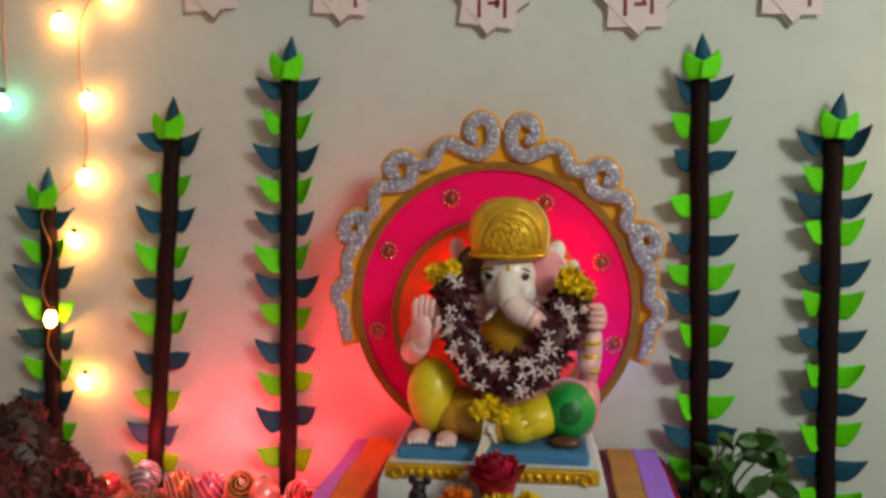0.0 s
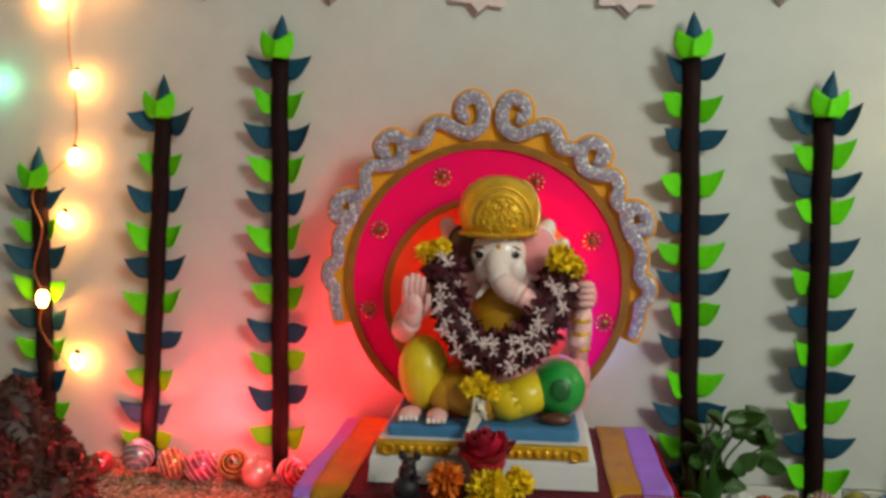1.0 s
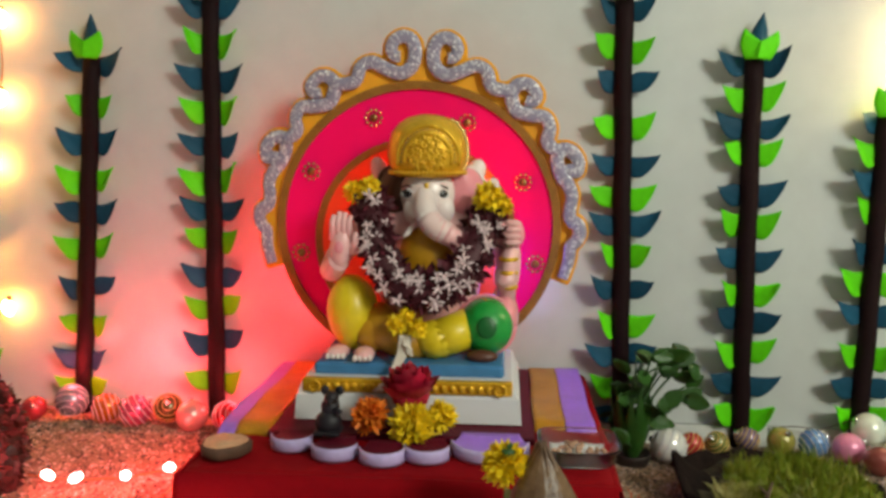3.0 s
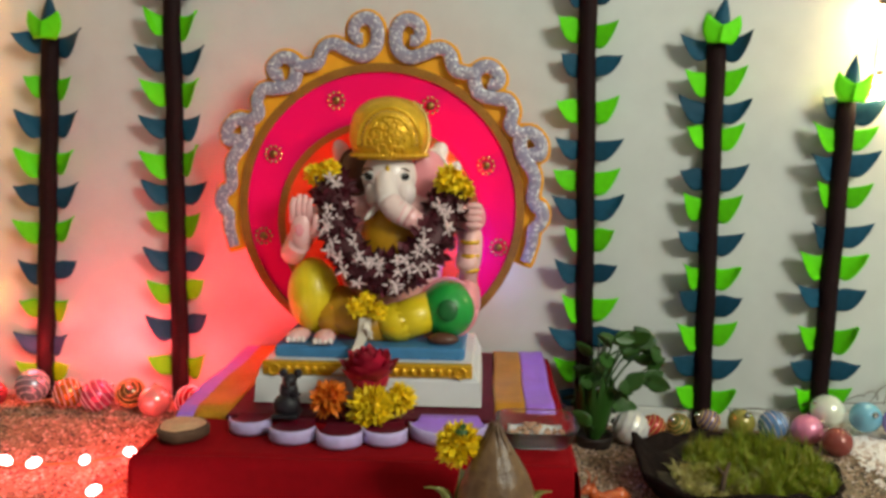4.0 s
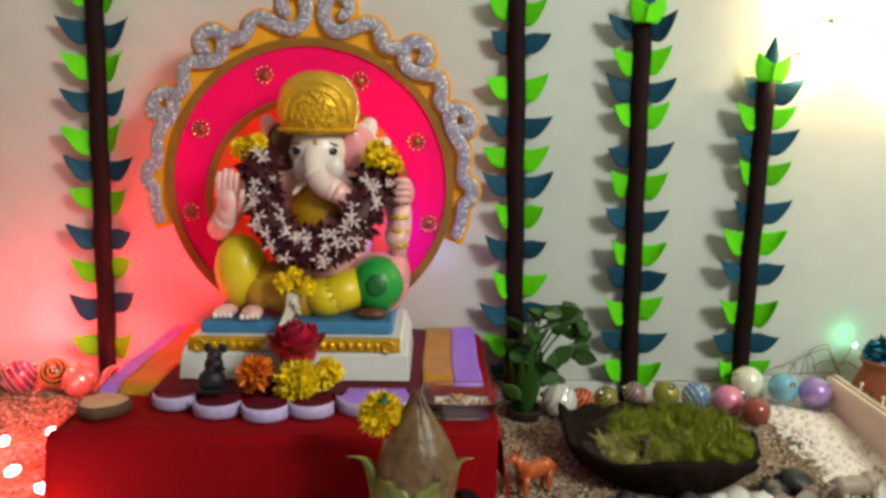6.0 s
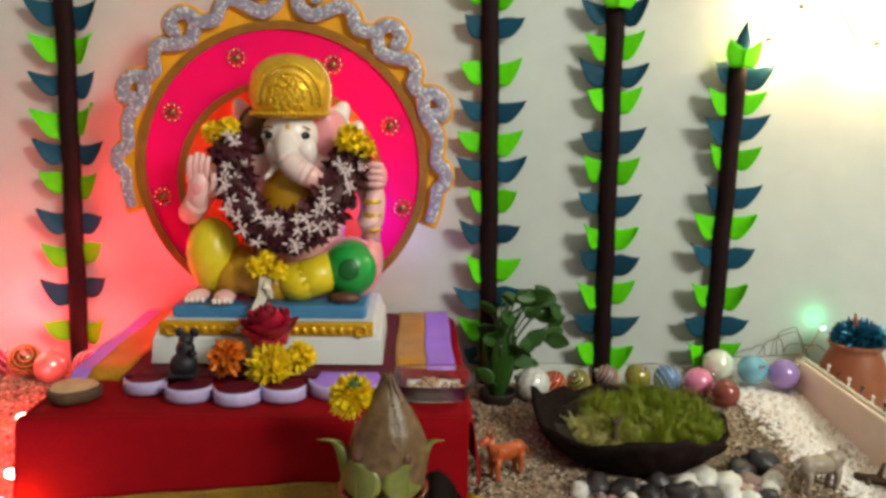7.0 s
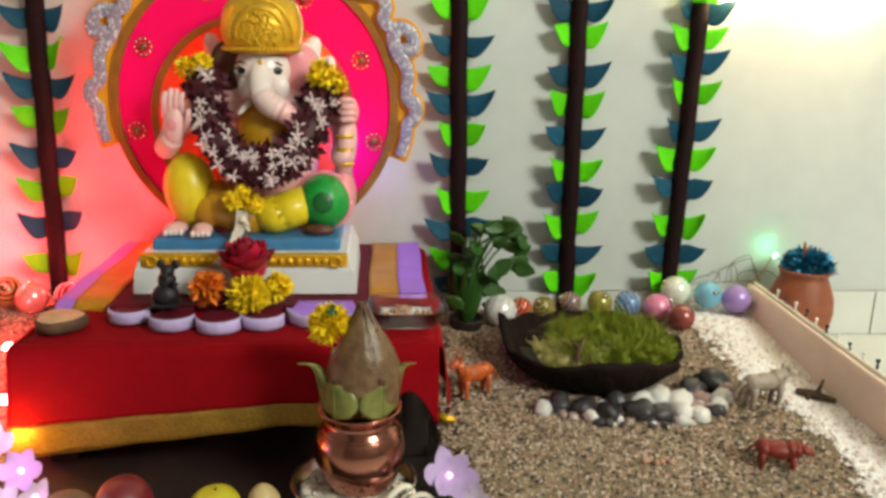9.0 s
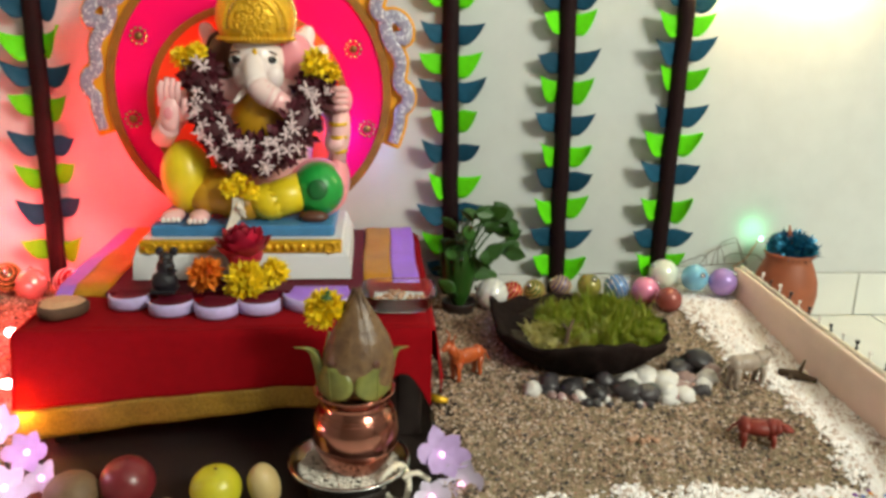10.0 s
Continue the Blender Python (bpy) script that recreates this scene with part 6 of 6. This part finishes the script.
lathe(mb, [(0.0, 0.0), (0.034, 0.0), (0.044, 0.02), (0.056, 0.056), (0.0605, 0.088), (0.058, 0.115), (0.050, 0.138), (0.044, 0.152), (0.042, 0.156), (0.046, 0.163), (0.049, 0.168), (0.047, 0.171), (0.038, 0.158), (0.036, 0.13), (0.0, 0.05)], (PX, PY, 0), 44)
part("body", mb, M["terracotta"], pot)
mb = MB()
for i in range(1300):
    d = onball(i, 1700)
    d = (d + Vector((rnd.uniform(-0.2, 0.2), rnd.uniform(-0.2, 0.2), rnd.uniform(-0.1, 0.2)))).normalized()
    c = Vector((PX + 0.004, PY, 0.176))
    d.z *= 0.62
    petal(mb, c + d * rnd.uniform(0.028, 0.040), d + Vector((rnd.uniform(-0.7, 0.7), rnd.uniform(-0.7, 0.7), rnd.uniform(-0.5, 0.7))), Vector((rnd.uniform(-1, 1), rnd.uniform(-1, 1), rnd.uniform(-1, 1))), rnd.uniform(0.010, 0.018), 0.0045, 0, rnd.uniform(-0.9, 0.9), 2)
ellipsoid(mb, (PX, PY, 0.172), (0.038, 0.038, 0.020), nu=12, nv=8)
part("tinsel", mb, M["tinsel"], pot, "shaggy blue tinsel")
part("tip", tube(MB(), [(PX - 0.008, PY - 0.01, 0.190), (PX - 0.014, PY - 0.012, 0.226)], [0.006, 0.002], 7), M["terracotta"], pot)

# ---- festoon bulbs ----
def string_of_bulbs(name, pts, where, material, label, r, wires, cat="string lights"):
    t = thing(name, where, label, cat)
    mbw = MB()
    for line in wires:
        tube(mbw, smooth_line(line, 6), 0.0013, 6)
    part("cord", mbw, M["wire_glow"], t)
    for p in pts:
        p = Vector(p)
        mbb = MB()
        ellipsoid(mbb, p, (r, r, r * 1.5), (rnd.uniform(-40, 40), rnd.uniform(-40, 40) + (75 if p.z < 0.1 else 0), 0), 0, 14, 9)
        bulb = part("bulb", mbb, material, t)
        sock = MB()
        tube(sock, [p + Vector((0, 0.002, r)), p + Vector((0, 0.006, r * 1.9))], r * 0.4, 8)
        part("socket", sock, M["wire"], bulb)
    return t


lb = [(x, -0.024, z) for x, z in LEFT_BULBS]
string_of_bulbs("string_light", lb + [(-0.852, -0.045, 0.416)], (-0.82, -0.01, 0.6), M["glow_warm"], "string of lit warm yellow bulbs on the wall", 0.0115,
                [[(-0.735, -0.008, 1.06), (-0.79, -0.010, 1.0), (-0.80, -0.012, 0.90), (-0.79, -0.012, 0.80), (-0.80, -0.012, 0.70), (-0.868, -0.036, 0.62), (-0.850, -0.040, 0.55), (-0.870, -0.040, 0.47), (-0.852, -0.040, 0.42), (-0.862, -0.040, 0.36), (-0.83, -0.03, 0.30), (-0.80, -0.02, 0.27)]])
string_of_bulbs("green_string_light", [(-0.95, -0.03, 0.83)], (-0.95, -0.01, 0.83), M["glow_green"], "lit green bulb hung on the wall", 0.014, [[(-0.95, -0.008, 1.1), (-0.955, -0.008, 0.95), (-0.95, -0.012, 0.83)]])
string_of_bulbs("red_string_light", RED_BULBS, (-0.45, -0.3, 0.06), M["glow_red"], "string of lit red bulbs lying on the gravel", 0.0072,
                [[(-0.60, -0.31, 0.082), (-0.563, -0.316, 0.082), (-0.517, -0.317, 0.080), (-0.444, -0.301, 0.080), (-0.376, -0.268, 0.081), (-0.36, -0.33, 0.074), (-0.388, -0.387, 0.070), (-0.443, -0.441, 0.062), (-0.38, -0.45, 0.060), (-0.326, -0.429, 0.062), (-0.30, -0.47, 0.060), (-0.310, -0.515, 0.066)]])
string_of_bulbs("red_string_light", [(-0.180, -0.058, 0.345), (-0.190, -0.050, 0.330)], (-0.25, -0.05, 0.2), M["glow_red"], "short string of tiny red bulbs, unseen, assumed behind the backdrop", 0.0016,
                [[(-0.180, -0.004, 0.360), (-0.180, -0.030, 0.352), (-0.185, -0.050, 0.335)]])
# Tiny bulbs made to go with the added red pair behind the idol.
string_of_bulbs("red_string_light", BACK_FILL, (0.02, -0.112, 0.48), M["glow_red"], "pair of unseen tiny red bulbs added to brighten the backdrop", 0.0016,
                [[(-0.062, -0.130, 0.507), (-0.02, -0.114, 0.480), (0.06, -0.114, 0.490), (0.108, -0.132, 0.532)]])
string_of_bulbs("yellow_string_light", [(-0.268, -0.572, 0.075)], (-0.268, -0.572, 0.02), M["glow_yellow"], "single lit yellow bulb at the table corner", 0.006, [[(-0.275, -0.58, 0.004), (-0.274, -0.578, 0.04), (-0.268, -0.572, 0.07)]])
string_of_bulbs("white_string_light", [(x, -0.030, z) for x, z in RIGHT_BULBS], (1.06, -0.01, 0.7), M["glow_white"], "bunch of lit warm white bulbs on the wall", 0.014,
                [[(0.84, -0.008, 0.92), (0.850, -0.012, 0.80), (0.852, -0.012, 0.682), (0.905, -0.012, 0.74), (0.96, -0.012, 0.78), (1.05, -0.012, 0.68), (1.13, -0.012, 0.70), (1.09, -0.012, 0.76), (1.11, -0.01, 0.92)]])
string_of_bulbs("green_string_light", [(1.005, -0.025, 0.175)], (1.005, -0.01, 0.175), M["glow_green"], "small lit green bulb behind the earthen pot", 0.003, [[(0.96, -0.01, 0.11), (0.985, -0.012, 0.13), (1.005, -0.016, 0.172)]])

# ---- paper stars with writing along the top ----
def star(cx, cz, size, turn, bars):
    t = thing("paper_star", (cx, -0.002, cz), "pale pink paper star with crimson strokes pasted on the wall", "paper star", "paper stars on the wall")
    for k, (a, y) in enumerate(((turn, -0.0060), (turn + 45, -0.0090))):
        ring = [(cx + size * math.cos(radians(a + 90 * i)), cz + size * math.sin(radians(a + 90 * i))) for i in range(4)]
        part("square", plate(MB(), ring, y - 0.002, y + (0.0055 if k == 0 else 0.0), 0.0004), M["paper"] if k else M["greypaper"], t, "" if k else "grey backing square")
    ring = [(cx + 0.003 + size * 0.97 * math.cos(radians(turn + 90 * i)), cz + 0.004 + size * 0.97 * math.sin(radians(turn + 90 * i))) for i in range(4)]
    part("square", plate(MB(), ring, -0.0125, -0.0112, 0.0004), M["paper"], t)
    for bx, bz, w, h in bars:
        part("stroke", block(MB(), cx + bx - w / 2, cx + bx + w / 2, -0.0138, -0.0124, cz + bz - h / 2, cz + bz + h / 2, 0.0003), M["ink"], t)


BARS = [(-0.020, -0.008, 0.006, 0.044), (0.012, 0.002, 0.006, 0.030), (0.026, -0.010, 0.006, 0.050), (0.006, -0.014, 0.022, 0.006), (0.0, 0.020, 0.070, 0.006)]
for i, (sx, sz, turn) in enumerate([(-0.540, 1.048, 4), (-0.288, 1.035, -5), (-0.016, 1.008, -8), (0.241, 1.002, 0), (0.505, 1.018, -3)]):
    star(sx, sz, 0.071, turn, [(b[0], b[1] + 0.006 * math.sin(i * 2 + k), b[2], b[3]) for k, b in enumerate(BARS)])

# ---- fruit and fabric flowers on the floor in front ----
def fruit(name, c, r, material, label, stem=True, dent=0.12):
    f = thing(name, (c[0], c[1], c[2] - r[2]), label, "fruit", "offering fruit")
    mbb = MB()
    ellipsoid(mbb, c, r, (8, -10, 0), 0, 26, 18, lambda d: 1 - dent * math.exp(-((1 - d.z) / 0.05)) + 0.02 * noise.noise(d * 2 + Vector(c) * 40))
    body = part("flesh", mbb, material, f)
    if stem:
        part("stalk", tube(MB(), [(c[0], c[1], c[2] + r[2] * 0.80), (c[0] + 0.002, c[1] - 0.001, c[2] + r[2] * 0.98)], [0.0025, 0.002], 6), M["brown"], body)


fruit("yellow_fruit", (0.018, -0.668, 0.034), (0.032, 0.031, 0.030), M["mango"], "ripe yellow fruit on the floor before the table")
fruit("cream_fruit", (0.077, -0.665, 0.035), (0.020, 0.022, 0.031), M["cream"], "oblong cream fruit on the floor before the table", False, 0.0)
fruit("pomegranate", (-0.092, -0.655, 0.0375), (0.034, 0.034, 0.034), M["pome"], "dark red pomegranate on the floor before the table", True, 0.05)
fruit("brown_fruit", (-0.156, -0.668, 0.032), (0.034, 0.030, 0.028), M["sapota"], "dull brown fruit on the floor before the table", True, 0.04)
fruit("small_fruit", (-0.040, -0.690, 0.017), (0.013, 0.022, 0.013), M["woodcut"], "small tan fruit beside the yellow one", False, 0.0)
# Reaches back beneath the table, standing in for the black shade of the gap.
mat_ob = wallbox("floor_mat", -0.32, 0.30, -0.80, -0.02, 0.0005, 0.0035, M["dark"], "dark cloth mat under the fruit, extended to darken beneath the table", "")
tagged(mat_ob, category="mat")


loop = thing("cord_loop", (0.234, -0.66, 0.0036), "loop of cream cord lying by the steel plate", "cord")
part("cord", tube(MB(), [(0.238 + 0.020 * math.cos(a), -0.662 + 0.012 * math.sin(2 * a), 0.030 + 0.024 * math.sin(a)) for a in [2 * math.pi * i / 30 for i in range(31)]], 0.0042, 8), M["lace"], loop)
part("cord_end", tube(MB(), smooth_line([(0.250, -0.665, 0.040), (0.268, -0.660, 0.044), (0.284, -0.655, 0.030)], 6), 0.0036, 8), M["lace"], loop)


def satin_flower(c, r, n, material, axis, parent):
    ax = Vector(axis).normalized()
    q = Vector((0, 0, 1)).rotation_difference(ax)
    for k in range(n):
        w = 2 * math.pi * k / n + rnd.uniform(-0.1, 0.1)
        d = q @ Vector((math.cos(w), math.sin(w), 0.22))
        s = q @ Vector((-math.sin(w), math.cos(w), 0))
        mbp = petal(MB(), Vector(c), d, s, r * rnd.uniform(0.9, 1.1), r * 0.74, 0, rnd.uniform(0.02, 0.3), 6, k % 3 == 0)
        part("petal", mbp, material, parent)
    part("lit_heart", ellipsoid(MB(), Vector(c) + ax * 0.004, 0.0042, None, 0, 10, 7), M["glow_pink"], parent, "small lit pink bulb")


for k, (fx, fy, fz, r, material, word) in enumerate([(0.300, -0.640, 0.057, 0.037, "satinflower", "lavender"), (0.326, -0.660, 0.024, 0.034, "whiteflower", "white"), (-0.262, -0.600, 0.088, 0.034, "whiteflower", "white"), (-0.320, -0.580, 0.090, 0.036, "satinflower", "lavender"), (-0.226, -0.612, 0.058, 0.030, "satinflower", "lavender"), (-0.285, -0.625, 0.055, 0.036, "whiteflower", "white"), (-0.205, -0.628, 0.030, 0.025, "whiteflower", "white"), (-0.245, -0.645, 0.028, 0.030, "whiteflower", "white"), (0.285, -0.70, 0.034, 0.024, "whiteflower", "white")]):
    t = thing("fabric_flower_light", (fx, fy, 0.012), f"{word} fabric flower with a small lit heart on the floor", "flower light", "fabric flower lights")
    satin_flower((fx, fy, fz), r, 6, M[material], (rnd.uniform(-0.4, 0.4), -0.9, 0.7), t)
    part("flower_stem", tube(MB(), [(fx, fy + 0.002, fz), (fx, fy + 0.004, 0.014)], 0.002, 6), M["wire"], t)
lamp("pink_flower_light", "POINT", (-0.265, -0.680, 0.115), 0.36, (1.0, 0.52, 0.84), 0.01)

# ---- tiles of the floor and the skirting ----
tile_mb = block(MB(), -0.2985, 0.2985, -0.2985, 0.2985, -0.0035, 0.0, 0.0008, 0, 1)
TILE = tile_mb.mesh("tile", M["tile"])
for ix in range(-4, 4):
    for iy in range(5):
        x, y = 0.98 + 0.6 * ix, -0.31 - 0.6 * iy
        if -1.5 < x < 3.0:
            shared("tile", TILE, floor, pose(x, y, 0))
skirt_mb = block(MB(), -0.2985, 0.2985, -0.0125, -0.0092, 0.001, 0.0945, 0.0012, 0, 2)
SKIRT = skirt_mb.mesh("skirting_tile", M["tile"])
for ix in range(-4, 4):
    shared("skirting_tile", SKIRT, baseboard, pose(0.938 + 0.6 * ix, 0, 0))
